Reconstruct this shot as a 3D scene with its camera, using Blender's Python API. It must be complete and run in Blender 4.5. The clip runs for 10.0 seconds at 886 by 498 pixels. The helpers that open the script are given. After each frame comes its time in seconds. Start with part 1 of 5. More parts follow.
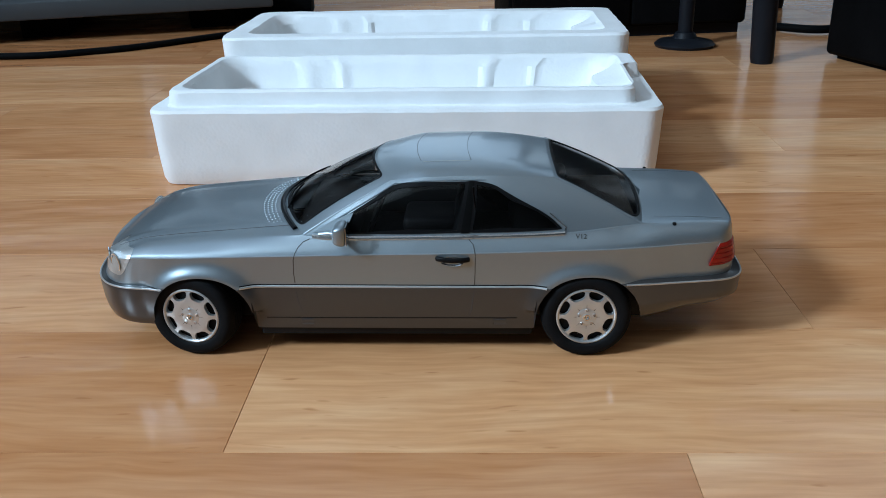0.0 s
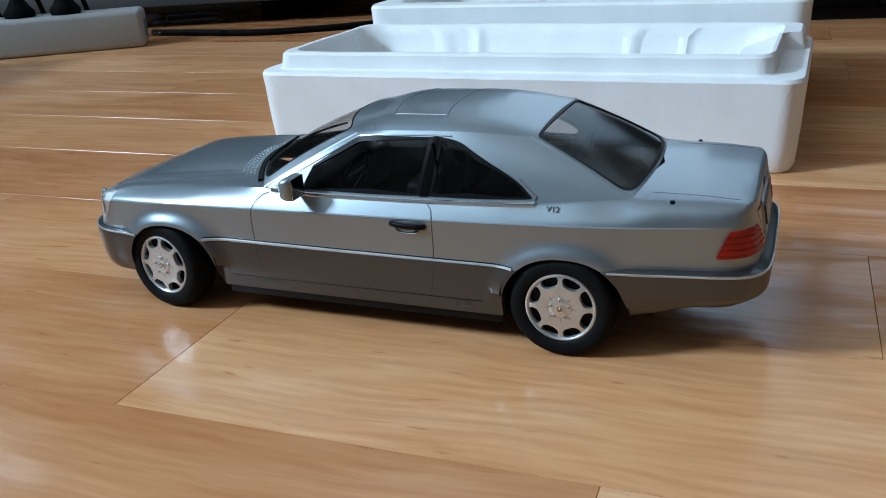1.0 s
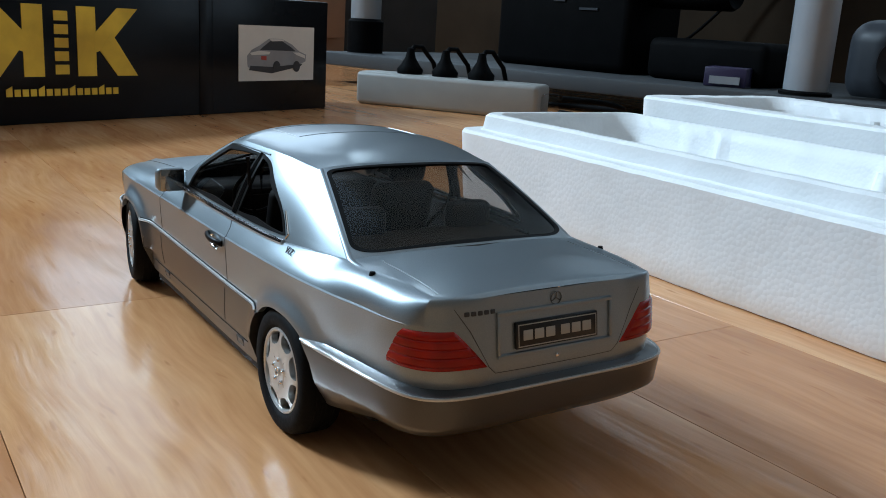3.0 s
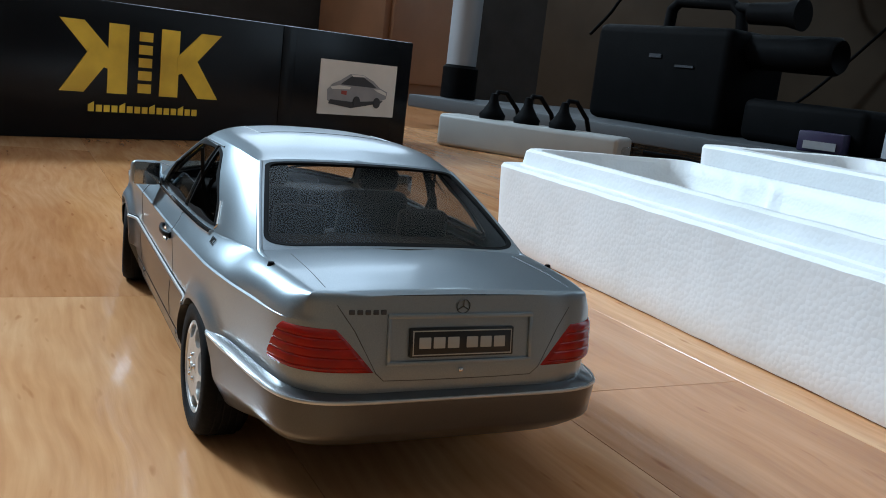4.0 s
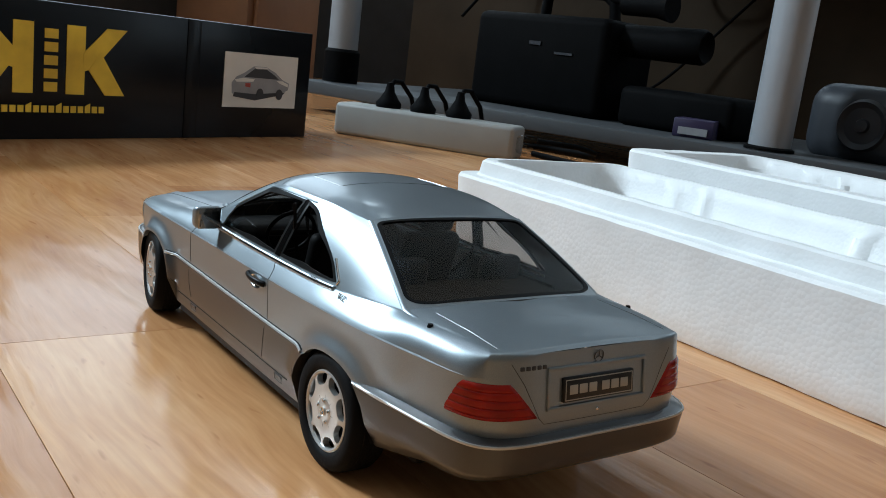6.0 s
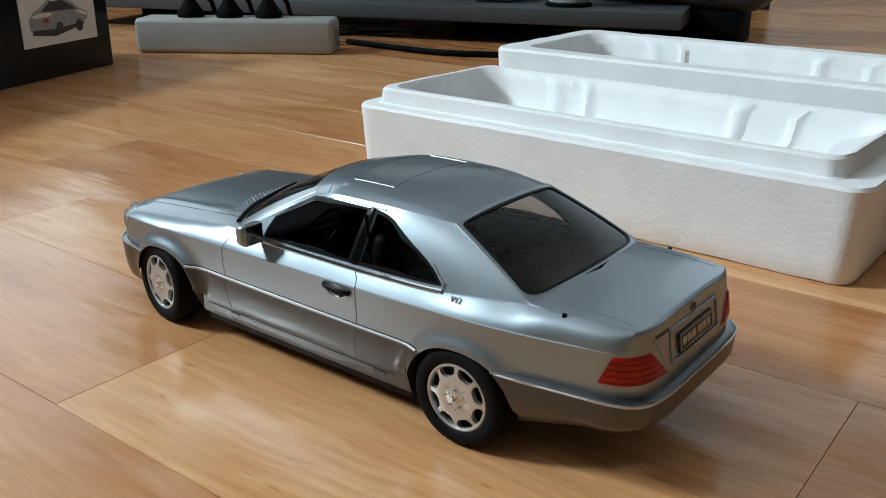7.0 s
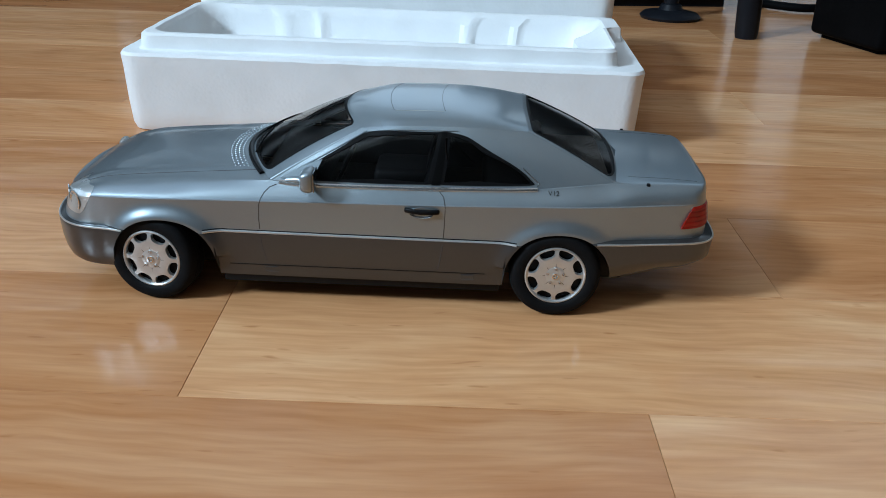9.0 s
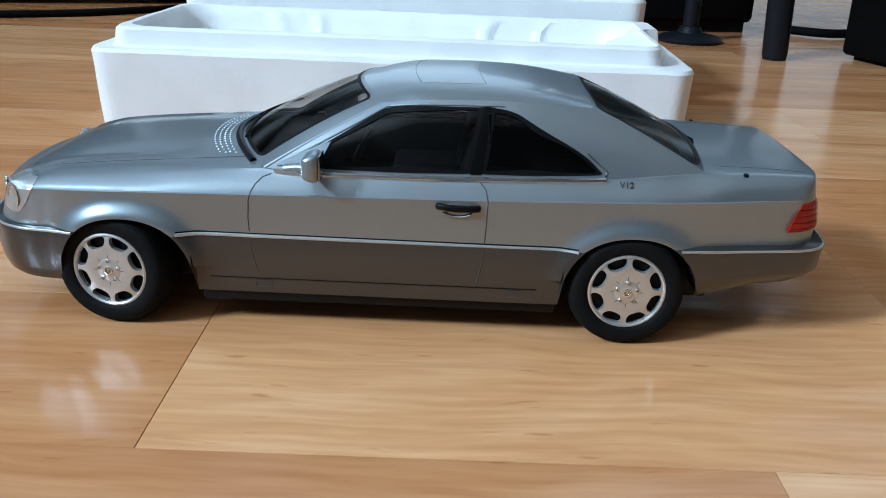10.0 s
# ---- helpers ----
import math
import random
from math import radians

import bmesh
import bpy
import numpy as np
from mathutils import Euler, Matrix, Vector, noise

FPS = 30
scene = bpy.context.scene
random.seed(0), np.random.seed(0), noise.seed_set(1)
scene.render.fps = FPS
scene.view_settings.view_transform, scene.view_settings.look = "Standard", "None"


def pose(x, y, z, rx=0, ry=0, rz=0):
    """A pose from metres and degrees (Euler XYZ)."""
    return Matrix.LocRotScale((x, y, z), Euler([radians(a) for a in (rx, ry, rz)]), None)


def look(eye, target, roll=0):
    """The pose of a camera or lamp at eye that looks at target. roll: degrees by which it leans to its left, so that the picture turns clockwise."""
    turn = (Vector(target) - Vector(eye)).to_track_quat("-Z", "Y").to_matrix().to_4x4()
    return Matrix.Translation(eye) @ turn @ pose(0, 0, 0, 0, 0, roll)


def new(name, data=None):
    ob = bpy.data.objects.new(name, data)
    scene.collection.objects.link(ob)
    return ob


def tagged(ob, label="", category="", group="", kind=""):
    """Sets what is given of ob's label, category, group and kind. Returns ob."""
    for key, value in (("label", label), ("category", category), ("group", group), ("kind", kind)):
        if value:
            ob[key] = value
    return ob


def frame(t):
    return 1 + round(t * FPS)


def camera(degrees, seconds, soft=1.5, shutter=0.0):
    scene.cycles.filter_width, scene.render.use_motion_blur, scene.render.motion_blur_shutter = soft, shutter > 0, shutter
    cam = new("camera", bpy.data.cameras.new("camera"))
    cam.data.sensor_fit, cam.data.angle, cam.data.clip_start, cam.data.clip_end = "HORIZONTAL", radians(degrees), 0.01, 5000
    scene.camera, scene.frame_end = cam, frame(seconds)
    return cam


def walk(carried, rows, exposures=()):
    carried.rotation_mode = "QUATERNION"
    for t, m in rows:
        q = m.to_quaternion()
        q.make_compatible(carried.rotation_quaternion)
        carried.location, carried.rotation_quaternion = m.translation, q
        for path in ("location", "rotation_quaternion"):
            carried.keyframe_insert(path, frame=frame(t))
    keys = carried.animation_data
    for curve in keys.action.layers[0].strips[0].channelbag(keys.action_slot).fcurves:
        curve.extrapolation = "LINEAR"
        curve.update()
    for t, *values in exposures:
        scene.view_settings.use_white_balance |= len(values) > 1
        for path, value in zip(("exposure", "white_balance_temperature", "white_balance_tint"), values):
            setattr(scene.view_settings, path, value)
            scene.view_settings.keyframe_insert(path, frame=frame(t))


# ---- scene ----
cam = camera(52.4, 10.0, 0.95)
PATH = [
    (0, (0.046, -0.379, 0.185), (-0.072, 1.468, -0.574), -1.3),
    (0.5, (0.102, -0.357, 0.167), (-0.317, 1.453, -0.575), -2.3),
    (1, (0.157, -0.314, 0.151), (-0.582, 1.394, -0.582), -3.7),
    (1.5, (0.202, -0.272, 0.135), (-0.806, 1.305, -0.57), -3.8),
    (2, (0.242, -0.236, 0.132), (-1.011, 1.171, -0.538), -1.2),
    (2.5, (0.285, -0.19, 0.123), (-1.189, 1.04, -0.436), 1.4),
    (2.7, (0.296, -0.167, 0.121), (-1.251, 0.986, -0.406), 2.2),
    (3.8, (0.316, -0.094, 0.105), (-1.436, 0.777, -0.309), 6.2),
    (4, (0.317, -0.089, 0.104), (-1.45, 0.761, -0.288), 6.6),
    (4.5, (0.323, -0.084, 0.102), (-1.461, 0.74, -0.269), 7.2),
    (5, (0.322, -0.082, 0.104), (-1.468, 0.733, -0.256), 7.3),
    (5.5, (0.317, -0.117, 0.112), (-1.402, 0.84, -0.247), 8.1),
    (5.7, (0.311, -0.139, 0.117), (-1.366, 0.887, -0.247), 7.8),
    (6.8, (0.267, -0.24, 0.159), (-0.976, 1.184, -0.494), 2.3),
    (7, (0.246, -0.257, 0.171), (-0.925, 1.206, -0.526), 0.1),
    (7.5, (0.157, -0.289, 0.21), (-0.679, 1.275, -0.715), -2.5),
    (8, (0.094, -0.329, 0.244), (-0.312, 1.329, -0.799), -0.1),
    (8.5, (0.057, -0.367, 0.22), (-0.118, 1.361, -0.77), 1.0),
    (9, (0.049, -0.375, 0.176), (-0.016, 1.448, -0.645), 1.8),
    (9.5, (0.042, -0.343, 0.144), (-0.005, 1.518, -0.587), 1.9),
    (10, (0.031, -0.309, 0.131), (-0.016, 1.558, -0.586), 2.1),
]
walk(cam, [(t, look(eye, target, roll)) for t, eye, target, roll in PATH],
     [(0, -0.35, 6500, 10), (1, -0.35, 6500, 10), (2, -0.45, 6500, 10), (2.5, -0.40, 6650, 10), (4, -0.14, 6850, 11), (5.5, -0.19, 7150, 12), (7, -0.38, 7800, 12),
      (7.5, -0.33, 7300, 10), (8.5, -0.45, 6800, 10), (10, -0.1, 6500, 10)])

# ---- light ----
world = bpy.data.worlds.new("daylight")
scene.world = world
world.use_nodes = True
sky = world.node_tree.nodes.new("ShaderNodeTexSky")
sky.sky_type, sky.sun_disc = "NISHITA", False
sky.sun_elevation, sky.sun_rotation = radians(38), radians(250)
backdrop_light = world.node_tree.nodes["Background"]
backdrop_light.inputs["Strength"].default_value = 0.12
world.node_tree.links.new(sky.outputs[0], backdrop_light.inputs["Color"])


def window_light(name, at, target, width, height, watts, colour):
    lamp = bpy.data.lights.new(name, "AREA")
    lamp.shape, lamp.size, lamp.size_y, lamp.energy, lamp.color = "RECTANGLE", width, height, watts, colour
    ob = new(name, lamp)
    ob.matrix_world = look(at, target)
    return ob


SKY_BLUE = (0.60, 0.84, 1.07)
# three windows in the west wall, three in the north wall, and an added overhead lamp
window_light("window_daylight_west", (-2.36, -1.55, 1.92), (0, -1.55, 1.92), 0.6, 0.5, 235, SKY_BLUE)
window_light("window_daylight_side", (-2.36, 0.75, 1.10), (0, 0.75, 1.10), 1.0, 1.0, 8, SKY_BLUE)
window_light("window_daylight_corner", (-2.36, 1.58, 1.50), (0, 1.58, 1.50), 0.5, 0.5, 9, SKY_BLUE)
window_light("window_daylight_north", (-1.35, 2.16, 1.50), (-1.35, 0, 1.50), 0.46, 0.5, 5, SKY_BLUE)
window_light("window_daylight_low", (-0.12, 2.16, 0.85), (-0.12, 0, 0.85), 1.1, 0.8, 4, SKY_BLUE)
window_light("window_daylight_high", (1.05, 2.16, 1.90), (1.05, 0, 1.90), 1.1, 0.9, 3.5, SKY_BLUE)
# unseen source, added for the light from above
window_light("overhead_fill", (-1.45, -0.2, 2.69), (-1.45, -0.19, 0), 1.7, 2.3, 14, SKY_BLUE)


# ---- materials ----
def material(name, colour, rough=0.5, metal=0.0, coat=0.0, vary=0.0, size=40.0, bump=0.0, bump_size=400.0, specular=0.5):
    """A surface with variation at two scales, in object space."""
    m = bpy.data.materials.new(name)
    m.use_nodes = True
    nt = m.node_tree
    p = nt.nodes["Principled BSDF"]
    p.inputs["Base Color"].default_value = (*colour, 1)
    p.inputs["Roughness"].default_value = rough
    p.inputs["Metallic"].default_value = metal
    p.inputs["Coat Weight"].default_value = coat
    p.inputs["Coat Roughness"].default_value = 0.06
    p.inputs["Specular IOR Level"].default_value = specular
    if vary or bump:
        tc = nt.nodes.new("ShaderNodeTexCoord")
    if vary:
        n = nt.nodes.new("ShaderNodeTexNoise")
        n.inputs["Scale"].default_value, n.inputs["Detail"].default_value = size, 6
        nt.links.new(tc.outputs["Object"], n.inputs["Vector"])
        r = nt.nodes.new("ShaderNodeValToRGB")
        r.color_ramp.elements[0].position, r.color_ramp.elements[1].position = 0.3, 0.7
        r.color_ramp.elements[0].color = (*[c * (1 - vary) for c in colour], 1)
        r.color_ramp.elements[1].color = (*[min(1, c * (1 + vary)) for c in colour], 1)
        nt.links.new(n.outputs["Fac"], r.inputs["Fac"])
        nt.links.new(r.outputs["Color"], p.inputs["Base Color"])
        rr = nt.nodes.new("ShaderNodeMapRange")
        rr.inputs["To Min"].default_value, rr.inputs["To Max"].default_value = rough * 0.85, min(1, rough * 1.2)
        n2 = nt.nodes.new("ShaderNodeTexNoise")
        n2.inputs["Scale"].default_value = size * 5
        nt.links.new(tc.outputs["Object"], n2.inputs["Vector"])
        nt.links.new(n2.outputs["Fac"], rr.inputs["Value"])
        nt.links.new(rr.outputs["Result"], p.inputs["Roughness"])
    if bump:
        b = nt.nodes.new("ShaderNodeTexNoise")
        b.inputs["Scale"].default_value, b.inputs["Detail"].default_value = bump_size, 4
        nt.links.new(tc.outputs["Object"], b.inputs["Vector"])
        bn = nt.nodes.new("ShaderNodeBump")
        bn.inputs["Strength"].default_value, bn.inputs["Distance"].default_value = bump, 0.0005
        nt.links.new(b.outputs["Fac"], bn.inputs["Height"])
        nt.links.new(bn.outputs["Normal"], p.inputs["Normal"])
    return m


def glass_material(name, tint, gloss_rough=0.02, base=0.014):
    m = bpy.data.materials.new(name)
    m.use_nodes = True
    nt = m.node_tree
    nt.nodes.remove(nt.nodes["Principled BSDF"])
    clear = nt.nodes.new("ShaderNodeBsdfTransparent")
    clear.inputs["Color"].default_value = (*tint, 1)
    gloss = nt.nodes.new("ShaderNodeBsdfGlossy")
    gloss.inputs["Roughness"].default_value = gloss_rough
    facing = nt.nodes.new("ShaderNodeLayerWeight")
    facing.inputs["Blend"].default_value = 0.5
    steep = nt.nodes.new("ShaderNodeMath")
    steep.operation = "POWER"
    steep.inputs[1].default_value = 4.5
    nt.links.new(facing.outputs["Facing"], steep.inputs[0])
    shine = nt.nodes.new("ShaderNodeMath")
    shine.operation = "MULTIPLY_ADD"
    shine.inputs[1].default_value, shine.inputs[2].default_value = 0.6, base
    nt.links.new(steep.outputs[0], shine.inputs[0])
    mix = nt.nodes.new("ShaderNodeMixShader")
    nt.links.new(shine.outputs[0], mix.inputs[0])
    nt.links.new(clear.outputs[0], mix.inputs[1])
    nt.links.new(gloss.outputs[0], mix.inputs[2])
    nt.links.new(mix.outputs[0], nt.nodes["Material Output"].inputs["Surface"])
    return m


def silver_material(name, colour, rough):
    """Metallic car paint: fine flake sparkle under a clear coat."""
    m = material(name, colour, rough, 0.74, 0.50)
    m.node_tree.nodes["Principled BSDF"].inputs["Coat Roughness"].default_value = 0.12
    nt = m.node_tree
    p = nt.nodes["Principled BSDF"]
    tc = nt.nodes.new("ShaderNodeTexCoord")
    flake = nt.nodes.new("ShaderNodeTexNoise")
    flake.inputs["Scale"].default_value, flake.inputs["Detail"].default_value = 3500, 2
    soft = nt.nodes.new("ShaderNodeTexNoise")
    soft.inputs["Scale"].default_value = 30
    nt.links.new(tc.outputs["Object"], flake.inputs["Vector"])
    nt.links.new(tc.outputs["Object"], soft.inputs["Vector"])
    ramp = nt.nodes.new("ShaderNodeValToRGB")
    ramp.color_ramp.elements[0].position, ramp.color_ramp.elements[1].position = 0.3, 0.7
    ramp.color_ramp.elements[0].color = (*[c * 0.93 for c in colour], 1)
    ramp.color_ramp.elements[1].color = (*[c * 1.06 for c in colour], 1)
    nt.links.new(flake.outputs["Fac"], ramp.inputs["Fac"])
    nt.links.new(ramp.outputs["Color"], p.inputs["Base Color"])
    rr = nt.nodes.new("ShaderNodeMapRange")
    rr.inputs["To Min"].default_value, rr.inputs["To Max"].default_value = rough - 0.03, rough + 0.04
    nt.links.new(soft.outputs["Fac"], rr.inputs["Value"])
    nt.links.new(rr.outputs["Result"], p.inputs["Roughness"])
    return m


def wood_floor_material():
    """Warm honey parquet: streaks along the board, its own tone for each board, satin varnish."""
    m = bpy.data.materials.new("varnished_wood")
    m.use_nodes = True
    nt = m.node_tree
    p = nt.nodes["Principled BSDF"]
    tc = nt.nodes.new("ShaderNodeTexCoord")
    info = nt.nodes.new("ShaderNodeObjectInfo")
    shift = nt.nodes.new("ShaderNodeVectorMath")
    shift.operation = "MULTIPLY_ADD"
    nt.links.new(info.outputs["Random"], shift.inputs[0])
    shift.inputs[1].default_value = (37.0, 19.0, 7.0)
    nt.links.new(tc.outputs["Object"], shift.inputs[2])
    stretch = nt.nodes.new("ShaderNodeMapping")
    stretch.inputs["Scale"].default_value = (3.4, 15.0, 8.0)
    # the grain wanders
    sway = nt.nodes.new("ShaderNodeTexNoise")
    sway.inputs["Scale"].default_value, sway.inputs["Detail"].default_value = 9.0, 2
    nt.links.new(shift.outputs[0], sway.inputs["Vector"])
    amount = nt.nodes.new("ShaderNodeMapRange")
    amount.inputs["To Min"].default_value, amount.inputs["To Max"].default_value = -0.012, 0.012
    nt.links.new(sway.outputs["Fac"], amount.inputs["Value"])
    aside = nt.nodes.new("ShaderNodeCombineXYZ")
    nt.links.new(amount.outputs[0], aside.inputs["Y"])
    bent_way = nt.nodes.new("ShaderNodeVectorMath")
    bent_way.operation = "ADD"
    nt.links.new(shift.outputs[0], bent_way.inputs[0])
    nt.links.new(aside.outputs[0], bent_way.inputs[1])
    nt.links.new(bent_way.outputs[0], stretch.inputs["Vector"])
    wide = nt.nodes.new("ShaderNodeTexNoise")
    wide.inputs["Scale"].default_value, wide.inputs["Detail"].default_value, wide.inputs["Distortion"].default_value = 1.3, 6, 1.3
    nt.links.new(stretch.outputs[0], wide.inputs["Vector"])
    fine_map = nt.nodes.new("ShaderNodeMapping")
    fine_map.inputs["Scale"].default_value = (26.0, 300.0, 60.0)
    nt.links.new(bent_way.outputs[0], fine_map.inputs["Vector"])
    fine = nt.nodes.new("ShaderNodeTexNoise")
    fine.inputs["Scale"].default_value, fine.inputs["Detail"].default_value = 1.0, 4
    nt.links.new(fine_map.outputs[0], fine.inputs["Vector"])
    ramp = nt.nodes.new("ShaderNodeValToRGB")
    e = ramp.color_ramp.elements
    e[0].position, e[0].color = 0.22, (0.480, 0.195, 0.073, 1)
    e[1].position, e[1].color = 0.80, (0.760, 0.415, 0.212, 1)
    mid = e.new(0.48)
    mid.color = (0.635, 0.290, 0.124, 1)
    nt.links.new(wide.outputs["Fac"], ramp.inputs["Fac"])
    tone = nt.nodes.new("ShaderNodeMapRange")
    tone.inputs["To Min"].default_value, tone.inputs["To Max"].default_value = 0.74, 1.16
    nt.links.new(info.outputs["Color"], tone.inputs["Value"])
    grain = nt.nodes.new("ShaderNodeMapRange")
    grain.inputs["From Min"].default_value, grain.inputs["From Max"].default_value = 0.3, 0.7
    grain.inputs["To Min"].default_value, grain.inputs["To Max"].default_value = 0.87, 1.09
    nt.links.new(fine.outputs["Fac"], grain.inputs["Value"])
    both = nt.nodes.new("ShaderNodeMath")
    both.operation = "MULTIPLY"
    nt.links.new(tone.outputs[0], both.inputs[0])
    nt.links.new(grain.outputs[0], both.inputs[1])
    # short dark flecks
    fleck_map = nt.nodes.new("ShaderNodeMapping")
    fleck_map.inputs["Scale"].default_value = (55.0, 240.0, 60.0)
    nt.links.new(bent_way.outputs[0], fleck_map.inputs["Vector"])
    fleck = nt.nodes.new("ShaderNodeTexNoise")
    fleck.inputs["Scale"].default_value, fleck.inputs["Detail"].default_value = 1.0, 1
    nt.links.new(fleck_map.outputs[0], fleck.inputs["Vector"])
    mark = nt.nodes.new("ShaderNodeMapRange")
    mark.inputs["From Min"].default_value, mark.inputs["From Max"].default_value = 0.70, 0.80
    mark.inputs["To Min"].default_value, mark.inputs["To Max"].default_value = 1.0, 0.70
    nt.links.new(fleck.outputs["Fac"], mark.inputs["Value"])
    marked = nt.nodes.new("ShaderNodeMath")
    marked.operation = "MULTIPLY"
    nt.links.new(both.outputs[0], marked.inputs[0])
    nt.links.new(mark.outputs[0], marked.inputs[1])
    # darker boards are redder
    warm = nt.nodes.new("ShaderNodeCombineXYZ")
    for axis, power in (("X", 0.8), ("Y", 1.25), ("Z", 1.6)):
        bent = nt.nodes.new("ShaderNodeMath")
        bent.operation = "POWER"
        bent.inputs[1].default_value = power
        nt.links.new(marked.outputs[0], bent.inputs[0])
        nt.links.new(bent.outputs[0], warm.inputs[axis])
    tint = nt.nodes.new("ShaderNodeVectorMath")
    tint.operation = "MULTIPLY"
    nt.links.new(ramp.outputs["Color"], tint.inputs[0])
    nt.links.new(warm.outputs[0], tint.inputs[1])
    nt.links.new(tint.outputs[0], p.inputs["Base Color"])
    smear = nt.nodes.new("ShaderNodeTexNoise")
    smear.inputs["Scale"].default_value, smear.inputs["Detail"].default_value = 18, 3
    nt.links.new(shift.outputs[0], smear.inputs["Vector"])
    rr = nt.nodes.new("ShaderNodeMapRange")
    rr.inputs["To Min"].default_value, rr.inputs["To Max"].default_value = 0.13, 0.23
    nt.links.new(smear.outputs["Fac"], rr.inputs["Value"])
    nt.links.new(rr.outputs[0], p.inputs["Roughness"])
    p.inputs["Specular IOR Level"].default_value = 0.36
    wave_map = nt.nodes.new("ShaderNodeMapping")
    wave_map.inputs["Scale"].default_value = (7.0, 24.0, 9.0)
    nt.links.new(shift.outputs[0], wave_map.inputs["Vector"])
    wave = nt.nodes.new("ShaderNodeTexNoise")
    wave.inputs["Scale"].default_value, wave.inputs["Detail"].default_value = 1.0, 2
    nt.links.new(wave_map.outputs[0], wave.inputs["Vector"])
    waves = nt.nodes.new("ShaderNodeBump")
    waves.inputs["Strength"].default_value, waves.inputs["Distance"].default_value = 1.0, 0.0019
    nt.links.new(wave.outputs["Fac"], waves.inputs["Height"])
    bump_in = nt.nodes.new("ShaderNodeMath")
    bump_in.operation = "MULTIPLY_ADD"
    nt.links.new(smear.outputs["Fac"], bump_in.inputs[0])
    bump_in.inputs[1].default_value = 2.0
    nt.links.new(fine.outputs["Fac"], bump_in.inputs[2])
    bn = nt.nodes.new("ShaderNodeBump")
    bn.inputs["Strength"].default_value, bn.inputs["Distance"].default_value = 0.15, 0.0006
    nt.links.new(bump_in.outputs[0], bn.inputs["Height"])
    nt.links.new(waves.outputs["Normal"], bn.inputs["Normal"])
    nt.links.new(bn.outputs["Normal"], p.inputs["Normal"])
    return m


def foam_material():
    """Expanded polystyrene: white beads pressed together."""
    m = bpy.data.materials.new("polystyrene")
    m.use_nodes = True
    nt = m.node_tree
    p = nt.nodes["Principled BSDF"]
    p.inputs["Roughness"].default_value = 0.55
    p.inputs["Subsurface Weight"].default_value = 0.0
    tc = nt.nodes.new("ShaderNodeTexCoord")
    beads = nt.nodes.new("ShaderNodeTexVoronoi")
    beads.inputs["Scale"].default_value = 430
    nt.links.new(tc.outputs["Object"], beads.inputs["Vector"])
    stain = nt.nodes.new("ShaderNodeTexNoise")
    stain.inputs["Scale"].default_value, stain.inputs["Detail"].default_value = 26, 9
    nt.links.new(tc.outputs["Object"], stain.inputs["Vector"])
    ramp = nt.nodes.new("ShaderNodeValToRGB")
    ramp.color_ramp.elements[0].position, ramp.color_ramp.elements[0].color = 0.25, (0.77, 0.77, 0.765, 1)
    ramp.color_ramp.elements[1].position, ramp.color_ramp.elements[1].color = 0.6, (0.845, 0.845, 0.845, 1)
    nt.links.new(stain.outputs["Fac"], ramp.inputs["Fac"])
    nt.links.new(ramp.outputs["Color"], p.inputs["Base Color"])
    mixed = nt.nodes.new("ShaderNodeMath")
    mixed.operation = "MULTIPLY_ADD"
    nt.links.new(stain.outputs["Fac"], mixed.inputs[0])
    mixed.inputs[1].default_value = 0.9
    nt.links.new(beads.outputs["Distance"], mixed.inputs[2])
    bn = nt.nodes.new("ShaderNodeBump")
    bn.inputs["Strength"].default_value, bn.inputs["Distance"].default_value = 0.20, 0.0007
    bn.invert = True
    nt.links.new(mixed.outputs[0], bn.inputs["Height"])
    nt.links.new(bn.outputs["Normal"], p.inputs["Normal"])
    return m


SILVER = silver_material("silver_paint", (0.270, 0.312, 0.338), 0.35)
CLAD = silver_material("grey_cladding_paint", (0.076, 0.075, 0.075), 0.34)
CHROME = material("chrome", (0.80, 0.81, 0.82), 0.14, 1.0)
RIM = material("alloy_silver", (0.60, 0.60, 0.59), 0.34, 0.75, vary=0.05, size=200)
RUBBER = material("tyre_rubber", (0.0055, 0.0055, 0.006), 0.66, vary=0.2, size=150, bump=0.2, bump_size=900, specular=0.10)
TRIM = material("black_trim", (0.005, 0.005, 0.0055), 0.40, specular=0.10)
GLOSS_BLACK = material("gloss_black", (0.004, 0.004, 0.004), 0.14, specular=0.08)
SEAM = material("panel_gap", (0.045, 0.045, 0.048), 0.6)
CABIN = material("black_cabin_plastic", (0.004, 0.004, 0.0045), 0.55, vary=0.2, size=120, specular=0.2)
SHELF = material("dark_brown_flock", (0.032, 0.027, 0.023), 0.8, vary=0.2, size=150, specular=0.1)
MIRROR = material("mirror_glass", (0.34, 0.36, 0.38), 0.10, 1.0)
SEAT = material("charcoal_seat", (0.005, 0.005, 0.006), 0.6, vary=0.2, size=200, specular=0.2)
GLASS = glass_material("clear_glass", (0.80, 0.78, 0.76), 0.16, 0.026)
SIDE_GLASS = glass_material("tinted_glass", (0.42, 0.41, 0.40), 0.03, 0.024)
LENS = glass_material("clear_lamp_lens", (0.92, 0.94, 0.95), 0.05)
RED_LENS = material("red_lamp_plastic", (0.33, 0.011, 0.005), 0.16, vary=0.25, size=160, bump=0.15, bump_size=300, specular=0.35)
PLATE = material("plate_black", (0.010, 0.010, 0.010), 0.3)
PLATE_INK = material("plate_ink", (0.42, 0.40, 0.36), 0.4)
FOAM = foam_material()
WOOD = wood_floor_material()
